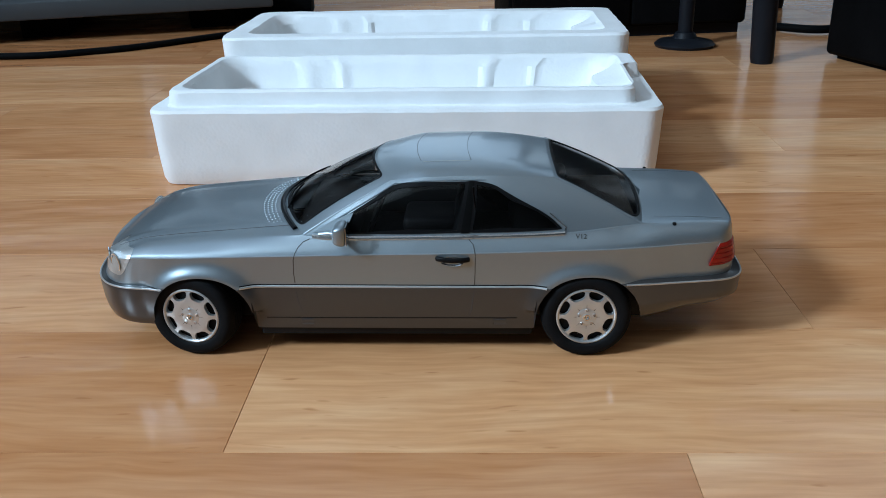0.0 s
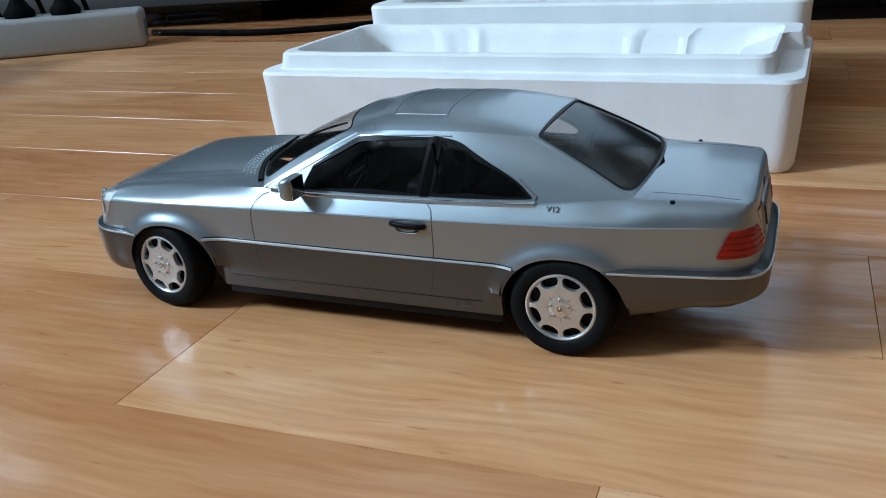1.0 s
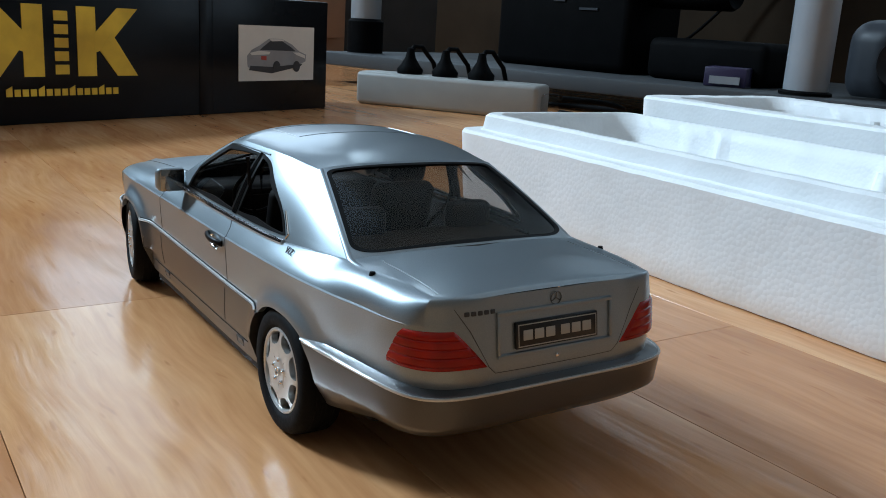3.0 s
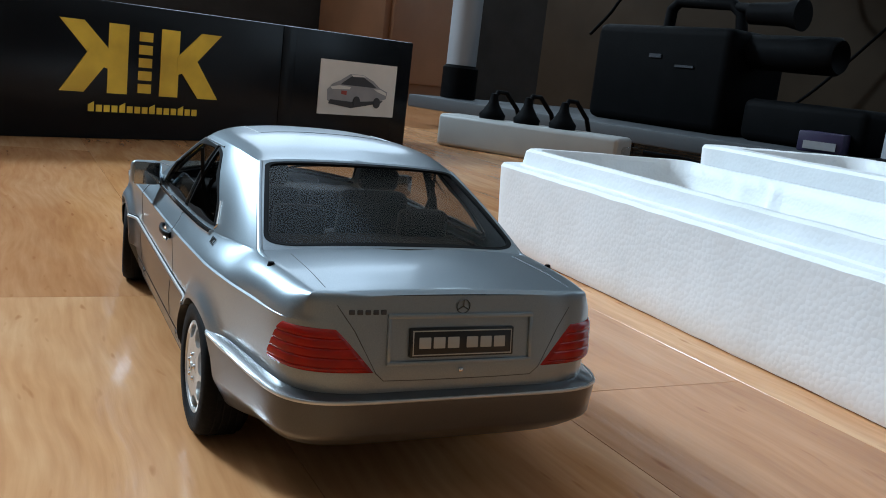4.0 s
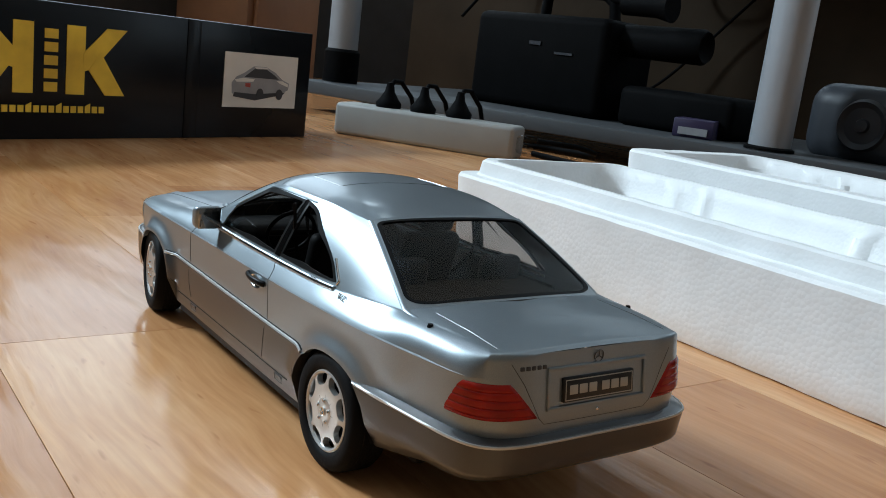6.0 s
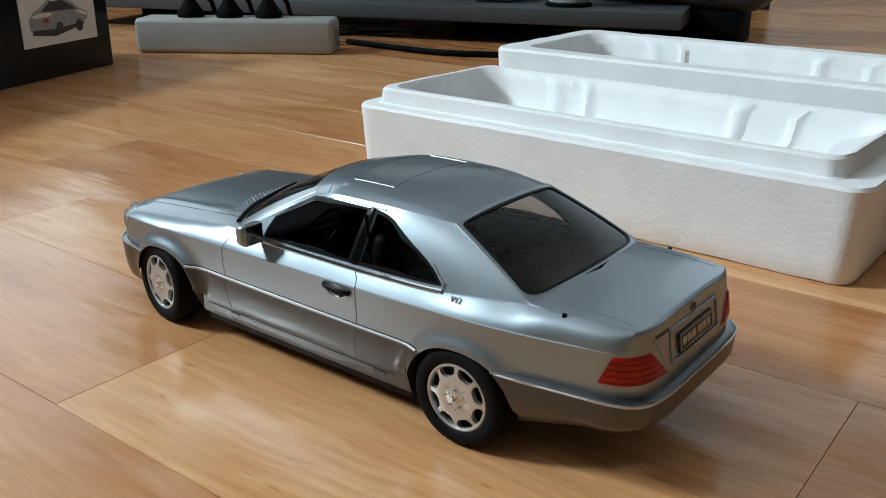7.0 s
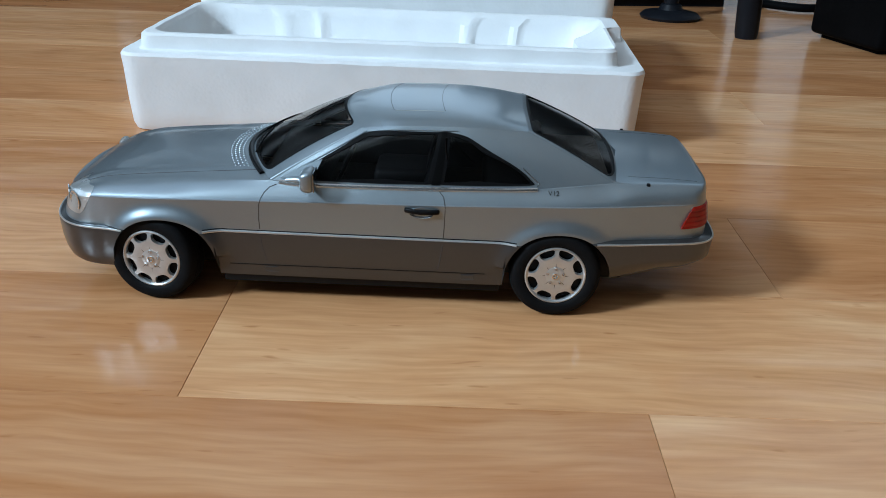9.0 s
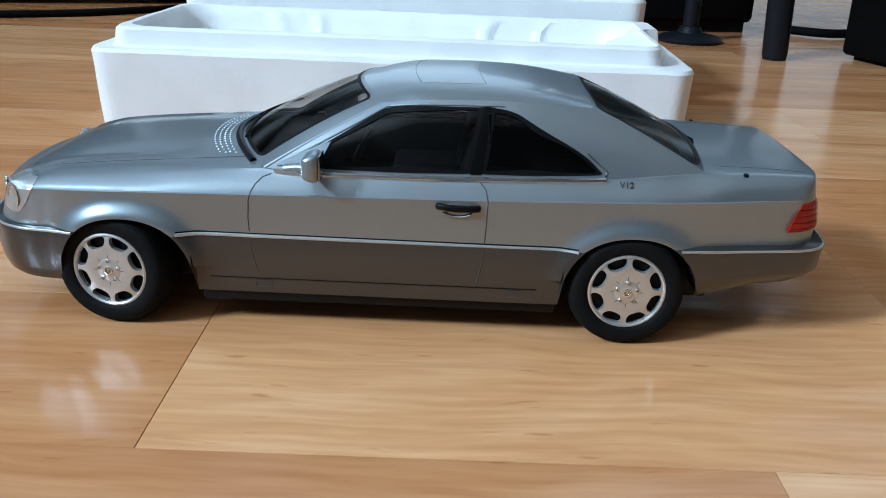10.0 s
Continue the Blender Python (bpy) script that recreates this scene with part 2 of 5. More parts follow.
# unseen south wall, kept dark so less light bounces onto the car
LOW_BOUNCE_WALL = material("low_bounce_wall_paint", (0.055, 0.051, 0.047), 0.85, vary=0.04, size=3)
PLASTER = material("pale_blue_grey_plaster", (0.70, 0.75, 0.78), 0.9, vary=0.06, size=3, bump=0.2, bump_size=60)
EAST_PAINT = material("beige_wall_paint", (0.17, 0.14, 0.11), 0.85, vary=0.04, size=3)
# west wall near-black: the dim background's shade is put into its colour
SHADE_DARK_WALL = material("shade_dark_wall_paint", (0.014, 0.011, 0.009), 0.85, vary=0.04, size=3)
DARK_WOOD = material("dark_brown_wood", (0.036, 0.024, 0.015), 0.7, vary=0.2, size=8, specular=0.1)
WHITE_PAINT = material("white_paint", (0.62, 0.62, 0.60), 0.7, vary=0.03, size=4)
BOX_BLACK = material("glossy_black_card", (0.008, 0.009, 0.011), 0.20, vary=0.15, size=12, bump=0.12, bump_size=25, specular=0.16)
GOLD = material("gold_foil", (0.86, 0.50, 0.05), 0.34, 0.3, vary=0.35, size=16)
PRINT = material("photo_print_paper", (0.74, 0.71, 0.66), 0.4, vary=0.05, size=30)
PRINT_GREY = material("photo_print_grey", (0.30, 0.30, 0.31), 0.4, vary=0.1, size=60)
PRINT_DARK = material("photo_print_dark", (0.035, 0.035, 0.04), 0.4)
PRINT_RED = material("photo_print_red", (0.40, 0.05, 0.03), 0.4)
WHITE_PLASTIC = material("white_plastic", (0.29, 0.285, 0.27), 0.45, vary=0.04, size=30)
BLACK_PLASTIC = material("black_plastic", (0.003, 0.003, 0.0033), 0.65, vary=0.2, size=40, bump=0.1, specular=0.04)
GREY_BOARD = material("grey_laminate", (0.06, 0.064, 0.068), 0.6, vary=0.06, size=10, specular=0.2)
GREY_TUBE = material("grey_lacquered_tube", (0.30, 0.32, 0.345), 0.35, 0.1, vary=0.04, size=20)
ORANGE_WOOD = material("orange_wood", (0.17, 0.075, 0.034), 0.5, vary=0.15, size=8)
PURPLE = material("purple_card", (0.022, 0.014, 0.05), 0.5, vary=0.1, size=30)
SPEAKER_GREY = material("dark_grey_plastic", (0.032, 0.036, 0.043), 0.45, vary=0.1, size=30, specular=0.25)
DARK_METAL = material("black_metal", (0.008, 0.009, 0.012), 0.45, vary=0.2, size=20, specular=0.15)


# ---- mesh tools ----
def obj(name, verts, faces, mat, parent=None, smooth=35.0, label=""):
    me = bpy.data.meshes.new(name)
    me.from_pydata([tuple(v) for v in verts], [], faces)
    bm = bmesh.new()
    bm.from_mesh(me)
    bmesh.ops.remove_doubles(bm, verts=bm.verts, dist=1e-6)
    bmesh.ops.recalc_face_normals(bm, faces=bm.faces)
    bm.to_mesh(me)
    bm.free()
    me.materials.append(mat)
    if smooth:
        me.shade_smooth()
        me.set_sharp_from_angle(angle=radians(smooth))
    ob = new(name, me)
    if parent is not None:
        ob.parent = parent
    if label:
        tagged(ob, label)
    return ob


def part(name, bm, mat, parent, label="", smooth=35.0):
    """A bmesh as one mesh object under a thing or a part."""
    me = bpy.data.meshes.new(name)
    bmesh.ops.recalc_face_normals(bm, faces=bm.faces)
    bm.to_mesh(me)
    bm.free()
    me.materials.append(mat)
    if smooth:
        me.shade_smooth()
        me.set_sharp_from_angle(angle=radians(smooth))
    ob = new(name, me)
    if parent is not None:
        ob.parent = parent
    if label:
        tagged(ob, label)
    return ob


def box(bm, lo, hi, bevel=0.0, m=None, segments=2):
    """A box from corner to corner, bevelled, added to bm."""
    made = bmesh.ops.create_cube(bm, size=1.0)["verts"]
    for v in made:
        v.co = Vector([(lo[i] + hi[i]) / 2 + v.co[i] * (hi[i] - lo[i]) for i in range(3)])
    if bevel:
        edges = list({e for v in made for e in v.link_edges})
        out = bmesh.ops.bevel(bm, geom=edges, offset=bevel, segments=segments, affect="EDGES", profile=0.5)
        made = list({v for f in out["faces"] for v in f.verts} | {v for v in made if v.is_valid})
    if m is not None:
        for v in made:
            v.co = m @ v.co
    return made


def lathe(profile, n=48, axis="y"):
    """Verts and faces of a profile of (radius, along) turned about an axis."""
    verts, faces = [], []
    k = len(profile)
    for i in range(n):
        a = 2 * math.pi * i / n
        for r, h in profile:
            c, s = r * math.cos(a), r * math.sin(a)
            verts.append((c, h, s) if axis == "y" else (c, s, h) if axis == "z" else (h, c, s))
    for i in range(n):
        for j in range(k - 1):
            a, b = i * k + j, ((i + 1) % n) * k + j
            faces.append((a, b, b + 1, a + 1))
    return verts, faces


def sweep(points, radius, sides=6, squash=1.0):
    """A tube along points; squash flattens it across."""
    pts = [Vector(p) for p in points]
    verts, faces = [], []
    for i, p in enumerate(pts):
        d = (pts[min(i + 1, len(pts) - 1)] - pts[max(i - 1, 0)]).normalized()
        a = d.cross(Vector((0, 0, 1)))
        a = a.normalized() if a.length > 1e-4 else Vector((1, 0, 0))
        b = a.cross(d).normalized()
        for k in range(sides):
            w = 2 * math.pi * k / sides
            verts.append(p + a * radius * squash * math.cos(w) + b * radius * math.sin(w))
    for i in range(len(pts) - 1):
        for k in range(sides):
            faces.append((i * sides + k, i * sides + (k + 1) % sides, (i + 1) * sides + (k + 1) % sides, (i + 1) * sides + k))
    faces.append(tuple(range(sides)))
    faces.append(tuple(reversed(range((len(pts) - 1) * sides, len(pts) * sides))))
    return verts, faces


def grid(rows):
    """Faces over equal-length rows of points."""
    verts, faces = [], []
    n = len(rows[0])
    for r in rows:
        verts += r
    for i in range(len(rows) - 1):
        for j in range(n - 1):
            faces.append((i * n + j, i * n + j + 1, (i + 1) * n + j + 1, (i + 1) * n + j))
    return verts, faces


def join(*meshes):
    verts, faces = [], []
    for v, f in meshes:
        k = len(verts)
        verts += [tuple(p) for p in v]
        faces += [tuple(i + k for i in q) for q in f]
    return verts, faces


def mirror_y(mesh):
    v, f = mesh
    return [(p[0], -p[1], p[2]) for p in v], [tuple(reversed(q)) for q in f]


def mm(mesh):
    v, f = mesh
    return [(p[0] * 0.001, p[1] * 0.001, p[2] * 0.001) for p in v], f


def curve(*knots):
    """A smooth function through knots (x, value)."""
    xs, ys = [k[0] for k in knots], [k[1] for k in knots]
    n = len(xs)
    d = [(ys[i + 1] - ys[i]) / (xs[i + 1] - xs[i]) for i in range(n - 1)]
    t = [d[0]] + [0 if d[i - 1] * d[i] <= 0 else 2 * d[i - 1] * d[i] / (d[i - 1] + d[i]) for i in range(1, n - 1)] + [d[-1]]

    def f(x):
        if x <= xs[0]:
            return ys[0]
        if x >= xs[-1]:
            return ys[-1]
        i = max(k for k in range(n - 1) if xs[k] <= x)
        h = xs[i + 1] - xs[i]
        u = (x - xs[i]) / h
        return (ys[i] * (1 + 2 * u) * (1 - u) ** 2 + t[i] * h * u * (1 - u) ** 2 + ys[i + 1] * u * u * (3 - 2 * u) + t[i + 1] * h * u * u * (u - 1))

    return f


def star_ring(outline, hole_points, centre, steps):
    """Rings in a parameter plane from an outer outline (function of angle) to a hole (points), as rows of (s, v)."""
    rows = []
    for k in range(steps + 1):
        row = []
        for q in hole_points:
            a = math.atan2(q[1] - centre[1], q[0] - centre[0])
            o = outline(a)
            w = k / steps
            row.append((o[0] * (1 - w) + q[0] * w, o[1] * (1 - w) + q[1] * w))
        rows.append(row + [row[0]])
    return rows


def square_hit(centre):
    """The unit square's edge seen from centre in the direction a."""
    def f(a):
        c, s = math.cos(a), math.sin(a)
        t = min(((1 if c > 0 else 0) - centre[0]) / c if abs(c) > 1e-9 else 9e9, ((1 if s > 0 else 0) - centre[1]) / s if abs(s) > 1e-9 else 9e9)
        return centre[0] + c * t, centre[1] + s * t
    return f


def rounded(corners, radius, per=9, along=10):
    """A closed outline of rounded corners (s, v), with points along its sides too."""
    pts = []
    n = len(corners)
    for i in range(n):
        a, b, c = (Vector(corners[(i + k) % n]).to_2d() for k in (-1, 0, 1))
        r = radius[i] if isinstance(radius, (list, tuple)) else radius
        p, q = b + (a - b).normalized() * r, b + (c - b).normalized() * r
        for k in range(per + 1):
            u = k / per
            pts.append((1 - u) ** 2 * p + 2 * u * (1 - u) * b + u * u * q)
        nxt = Vector(corners[(i + 2) % n]).to_2d() if n > 2 else c
        rn = radius[(i + 1) % n] if isinstance(radius, (list, tuple)) else radius
        end = c + (b - c).normalized() * rn
        for k in range(1, along):
            pts.append(q.lerp(end, k / along))
    return [(p.x, p.y) for p in pts]


# ---- the model car: millimetres, nose to -x, wheels on z = 0 ----
ARCH_F, ARCH_R, ARCH_A, ARCH_B, ARCH_Z = -76.2, 83.0, 21.8, 22.0, 14.5


def arch_height(x):
    """Height of the wheel opening's edge at x, 0 outside."""
    for cx in (ARCH_F, ARCH_R):
        d = abs(x - cx) / ARCH_A
        if d < 1:
            return ARCH_Z + ARCH_B * (1 - d ** 2.2) ** (1 / 2.2)
    return 0.0


def arch_x(z, cx, side):
    """x of the opening's edge at height z; side -1 ahead, 1 behind."""
    d = min(1.0, max(0.0, (z - ARCH_Z) / ARCH_B))
    return cx + side * ARCH_A * (1 - d ** 2.2) ** (1 / 2.2)


flank = curve((-104, 44.6), (-92, 46.0), (-78, 46.8), (-30, 47.2), (40, 47.4), (83, 46.9), (105, 45.0), (118, 43.0))
crease_z = curve((-127, 41.0), (-105, 43.6), (-36, 45.4), (40, 46.6), (84, 47.6), (145, 48.6))
hood_mid = curve((-127, 43.0), (-120, 46.0), (-110, 48.6), (-90, 52.0), (-60, 54.6), (-47, 55.9), (-33, 57.0))
hood_edge = curve((-127, 41.6), (-115, 45.4), (-103, 47.6), (-80, 49.8), (-60, 51.3), (-33, 53.4))
deck_mid = curve((100, 57.4), (125, 57.0), (138, 56.2), (143.5, 55.7), (145, 54.9))
deck_edge = curve((75, 54.0), (104, 55.8), (125, 55.7), (138, 55.1), (143.5, 54.7), (145, 54.0))
loop_y = curve((-33, 41.0), (-20, 42.4), (20, 43.0), (60, 42.8), (75, 42.0), (90, 40.3), (104, 37.5))
loop_z = curve((-33, 52.7), (-20, 51.9), (20, 52.2), (60, 53.0), (75, 53.6), (90, 54.8), (104, 55.52))
FRONT_X, REAR_X = -130.0, 145.0


def half_width(x):
    if x > 118:
        return (43.0 - 0.15 * (x - 118)) * max(0.0, 1 - ((x - 118) / 27.3) ** 5.6) ** (1 / 5.6)
    if x < -104:
        return (44.6 + 0.10 * (x + 104)) * max(0.0, 1 - ((-104 - x) / 25.8) ** 2.6) ** (1 / 2.6)
    return flank(x)


def lean(x, z):
    """The tail leans forward towards the deck, the nose back towards the bonnet."""
    k = min(1.0, max(0.0, (x - 112) / 30))
    f = min(1.0, max(0.0, (-100 - x) / 28))
    x = -104 + (x + 104) * 0.90 if x < -104 else x
    return x - k * max(0.0, z - 38) * 0.16 + f * max(0.0, z - 31) * 0.42


def top_z(x, y):
    y = abs(y)
    if x < 0:
        e, c = hood_edge(x), hood_mid(x)
        k = min(1.0, max(0.0, (-45 - x) / 12)) * min(1.0, max(0.0, (x + 128) / 14))
        return e + (c - e) * (1 - min(1.1, y / 38.0) ** 2.4) + k * 0.70 * math.exp(-(((y - 30.8) / 1.7) ** 2))
    e, c = deck_edge(x), deck_mid(x)
    return e + (c - e) * (1 - min(1.2, y / 35.0) ** 2.4)


def end_y(x):
    """Where the shell's top surface stops at x: windscreen, side windows or rear window."""
    if x <= -47 or x >= 107.5:
        return 0.0
    if x < -33:
        return 41.0 * math.sqrt((x + 47) / 14)
    if x <= 104:
        return loop_y(x)
    return 37.5 * math.sqrt((107.5 - x) / 3.5)


def end_z(x, y):
    if x <= -33 or x >= 104:
        return top_z(x, y)
    return loop_z(x)


def flare(x, z):
    """Swollen lips round the wheel openings."""
    out = 0.0
    for cx in (ARCH_F, ARCH_R):
        d = ((abs(x - cx) / ARCH_A) ** 2.2 + (max(0.0, z - ARCH_Z) / ARCH_B) ** 2.2) ** (1 / 2.2)
        if z > 20:
            out += (3.2 if cx < 0 else 2.4) * math.exp(-(((d - 1.0) / (0.18 if d > 1 else 0.15)) ** 2))
    return out


inner_y = curve((-70, 36.0), (-33, 41.6), (60, 42.0), (90, 40.6), (104, 37.6), (118, 35.5), (140, 33.0))
cabin = curve((-60, 0.0), (-30, 1.0), (94, 1.0), (113, 0.0))


def section(x, low):
    """Half section of the shell at x, from low up the flank and over the top: points (y, z)."""
    w = half_width(x)
    k = min(1.0, max(0.0, (x - 99) / 27))
    k = k * k * (3 - 2 * k)
    zc = max(crease_z(x), low + 4.0)
    pts = []
    for j in range(15):
        z = low + (zc - low) * j / 14
        y = w - 0.075 * (zc - z) - 0.0012 * max(0, zc - z - 8) ** 2 + flare(x, z) * min(1, w / 40)
        pts.append((y, z))
    yc = pts[-1][0]
    ledge = min(1.0, max(0.0, (x + 118) / 18)) * min(1.0, max(0.0, (138 - x) / 16))
    pts.append((yc - 0.55 * ledge, zc + 0.02 + 0.28 * ledge))
    foot_y, foot_z = pts[-1]
    ye = end_y(x)
    ease = min(1.0, max(0.0, (104 - x) / 16)) if x > 0 else 1.0
    inner = min(max(ye + 0.06 + 0.54 * ease, inner_y(x)), yc - 2.2)
    if inner < ye:
        ye = inner
    zi = top_z(x, inner) if (x <= -33 or x >= 104) else end_z(x, ye) - 0.02 - 0.23 * ease
    if zi < zc + 0.8:
        zi = zc + 0.8
    cab = cabin(x)
    c1 = (foot_y - 1.3 + 0.9 * k, foot_z + (0.42 + 0.16 * k) * (zi - foot_z))
    c2 = ((inner + 4.2 - 3.2 * cab) * (1 - k) + (inner + 3.6) * k, zi - (0.5 + 1.1 * cab) * (1 - k) - 0.22 * k)
    for j in range(1, 13):
        u = j / 12
        b = [(1 - u) ** 3, 3 * u * (1 - u) ** 2, 3 * u * u * (1 - u), u ** 3]
        pts.append((b[0] * foot_y + b[1] * c1[0] + b[2] * c2[0] + b[3] * inner, b[0] * foot_z + b[1] * c1[1] + b[2] * c2[1] + b[3] * zi))
    for j in range(1, 15):
        u = j / 14
        y = inner + (ye - inner) * u
        z = top_z(x, y) if (x <= -33 or x >= 104) else zi + (end_z(x, ye) - zi) * u
        pts.append((y, max(z, zi - 3)))
    return pts


STRIP_Z = 31.2


def side_y(x, z):
    """y of the flank at height z."""
    if z <= STRIP_Z:
        return clad_y(x, z)
    pts = section(x, max(STRIP_Z, arch_height(x)))
    for (y0, z0), (y1, z1) in zip(pts, pts[1:]):
        if z0 <= z <= z1:
            return y0 + (y1 - y0) * (z - z0) / max(1e-6, z1 - z0)
    return pts[0][0]


def clad_y(x, z):
    return half_width(x) - 0.25 - 0.0075 * max(0.0, 29 - z) ** 2 + 0.8 * flare(x, z)


def stations():
    xs = []
    for a, b, n in ((-129.6, -124, 12), (-124, -98, 26), (-98, -54, 60), (-54, -47.2, 6), (-47.2, -46.2, 5), (-46.2, -33, 16), (-33, 60.5, 40), (60.5, 104, 56),
                    (104, 107.3, 9), (107.3, 130, 14), (130, 141, 10), (141, 145, 14)):
        xs += [a + (b - a) * i / n for i in range(n)]
    return xs + [145.0]


def car_shell():
    """Bonnet, wings, doors, rear quarters and boot deck, open over the cabin."""
    rows = []
    for x in stations():
        rows.append([(lean(x, z), -y, z) for y, z in section(x, max(STRIP_Z, arch_height(x)))])
    left = grid(rows)
    faces_end = []
    for row, out in ((rows[-1], 1), (rows[0], -1)):
        patch = []
        for x, y, z in row[:29]:
            patch.append([(x, y * (1 - k / 8), z) for k in range(9)])
        faces_end.append(grid(patch))
    half = join(left, *faces_end)
    # the lips turned in round the openings and along the bottom edge
    lip = []
    for x in stations():
        z = max(STRIP_Z, arch_height(x))
        y = section(x, z)[0][0]
        lip.append([(lean(x, z), -y, z), (lean(x, z), -y + 2.0, z + 0.1)])
    half = join(half, grid(lip))
    return join(half, mirror_y(half))


def car_cladding():
    rows = []
    x0, x1 = ARCH_F + ARCH_A, ARCH_R - ARCH_A
    a, b = arch_x(STRIP_Z, ARCH_F, 1), arch_x(STRIP_Z, ARCH_R, -1)
    n = 110
    for i in range(n + 1):
        x = a + (b - a) * (0.5 - 0.5 * math.cos(math.pi * i / n))
        low = 12.0
        h = arch_height(x)
        if h > 0:
            low = max(low, h)
        row = []
        for j in range(13):
            z = low + (STRIP_Z - low) * j / 12
            y = clad_y(x, z)
            if h == 0 and abs(z - 17.3) < 0.6:
                y -= 0.25
            row.append((x, -y, z))
        row.insert(0, (x, -clad_y(x, low) + 3.5, low + 0.2))
        row.append((x, -side_y(x, STRIP_Z + 0.3) + 0.8, STRIP_Z + 0.25))
        rows.append(row)
    return grid(rows)


def bumper(front):
    """A bumper swept round the nose or tail, its rear ends cut by the wheel openings."""
    if front:
        cx, side, start, tip = ARCH_F, -1, -102.0, -128.0
        zs = [13.4, 13.2, 14.5, 17.5, 22.0, 26.0, 28.6, 29.7, 30.5, 30.9, 31.2]
        out = [-5.5, -2.6, -0.9, 0.4, 1.3, 1.6, 1.8, 1.8, 1.4, 0.0, -3.6]
    else:
        cx, side, start, tip = ARCH_R, 1, 116.0, 146.6
        zs = [16.4, 16.2, 16.9, 19.6, 22.6, 23.8, 27.5, 31.2, 32.6, 33.2, 34.0]
        out = [-6.5, -4.9, -3.8, -1.5, 0.7, 1.1, 1.3, 1.7, 1.6, 0.7, -5.0]
    n_side, n_turn = 14, 46
    rows = []
    for z0, o in zip(zs, out):
        row = []
        w = half_width(start) + (0.2 if front else 0.8)
        for i in range(n_side):
            xa = arch_x(max(z0, ARCH_Z), cx, side)
            xs = xa + (start - xa) * i / n_side
            u = abs(xs - cx) - ARCH_A
            rise = 0.0 if front else 0.20 * max(0.0, u) * max(0.0, min(1.0, (27 - z0) / 10))
            swell = 0.2 if front else 0.55 + 0.25 * i / n_side
            row.append((xs, -(half_width(xs) + swell + o * 0.62 + (0.25 if front else 0.06) * flare(xs, z0) * (1 - i / n_side)), z0 + min(4.0 * max(0.0, min(1.0, (27 - z0) / 10)), rise)))
        e = 2.7 if front else 6.2
        for i in range(n_turn + 1):
            a = (math.pi / 2) * i / n_turn
            r = abs(tip - start)
            c, s = math.cos(a) ** (2 / e), math.sin(a) ** (2 / e)
            xs = start + side * (r + o) * s
            lift = 0.0 if front else min(4.0, 0.20 * (abs(start - cx) - ARCH_A + r * s)) * max(0.0, min(1.0, (27 - z0) / 10))
            row.append((xs, -(w + o * 0.62 - (0.10 if front else 0.15) * r * s) * c, z0 + lift))
        row += [(p[0], -p[1], p[2]) for p in reversed(row[:-1])]
        rows.append(row)
    return grid(rows)


# greenhouse: base curve, roof curve, and a patch between them on each side
def front_base(s):
    y = -41.0 + 82.0 * s
    x = -33 - 14 * (1 - (y / 41.0) ** 2)
    return Vector((x, y, top_z(x, y)))


def side_base(s):
    x = -33 + 137 * s
    return Vector((x, -loop_y(x), loop_z(x)))


def rear_base(s):
    y = 37.5 * (2 * s - 1)
    x = 107.5 - 3.5 * (y / 37.5) ** 2
    return Vector((x, y, top_z(x, y)))


rail_y = curve((0, 31.3), (0.25, 33.0), (0.6, 32.8), (1, 30.0))
rail_z = curve((0, 72.3), (0.25, 74.2), (0.6, 74.5), (1, 72.9))
crown = curve((0, 3.0), (0.4, 3.0), (1, 0.9))


edge_drop = curve((0, 0.3), (0.2, 1.4), (0.8, 1.4), (1, 0.6))


def roof(s, w):
    """The roof from the windscreen (s 0) to the rear window (s 1), across w from -1 to 1."""
    xf, xr = 3.0 - 8.5 * (1 - w * w), 69.0 - 1.0 * (1 - w * w)
    return Vector((xf + (xr - xf) * s, w * rail_y(s), rail_z(s) + crown(s) * (1 - abs(w) ** 2.6) + edge_drop(s) * (1 - abs(w) ** 12)))


def patch_point(kind, s, v):
    if kind == "front":
        a, b, n, g = front_base(s), roof(0, 2 * s - 1), Vector((-0.5, 0, 0.85)), 1.8
    elif kind == "rear":
        a, b, n, g = rear_base(s), roof(1, 2 * s - 1), Vector((0.5, 0, 0.85)), 1.3
    else:
        a, b, n, g = side_base(s), roof(s, -1), Vector((0, -0.93, 0.36)), 1.5
    bulge = n * g * (0.45 + 0.5 * v if kind == "side" else 1.0)
    w = abs(2 * s - 1) ** 6
    if kind == "side":
        corner = Vector((-0.3 if s < 0.5 else 0.3, -0.3, 0.45))
    else:
        corner = Vector((-0.3 if kind == "front" else 0.3, -0.3 if s < 0.5 else 0.3, 0.45))
    return a.lerp(b, v) + bulge.lerp(corner, w) * 4 * v * (1 - v)


def patch_normal(kind, s, v):
    e = 0.01
    s0, s1, v0, v1 = max(0, s - e), min(1, s + e), max(0, v - e), min(1, v + e)
    n = (patch_point(kind, s1, v) - patch_point(kind, s0, v)).cross(patch_point(kind, s, v1) - patch_point(kind, s, v0)).normalized()
    want = {"front": Vector((-0.5, 0, 0.85)), "rear": Vector((0.5, 0, 0.85)), "side": Vector((0, -0.93, 0.36))}[kind]
    return n if n.dot(want) > 0 else -n


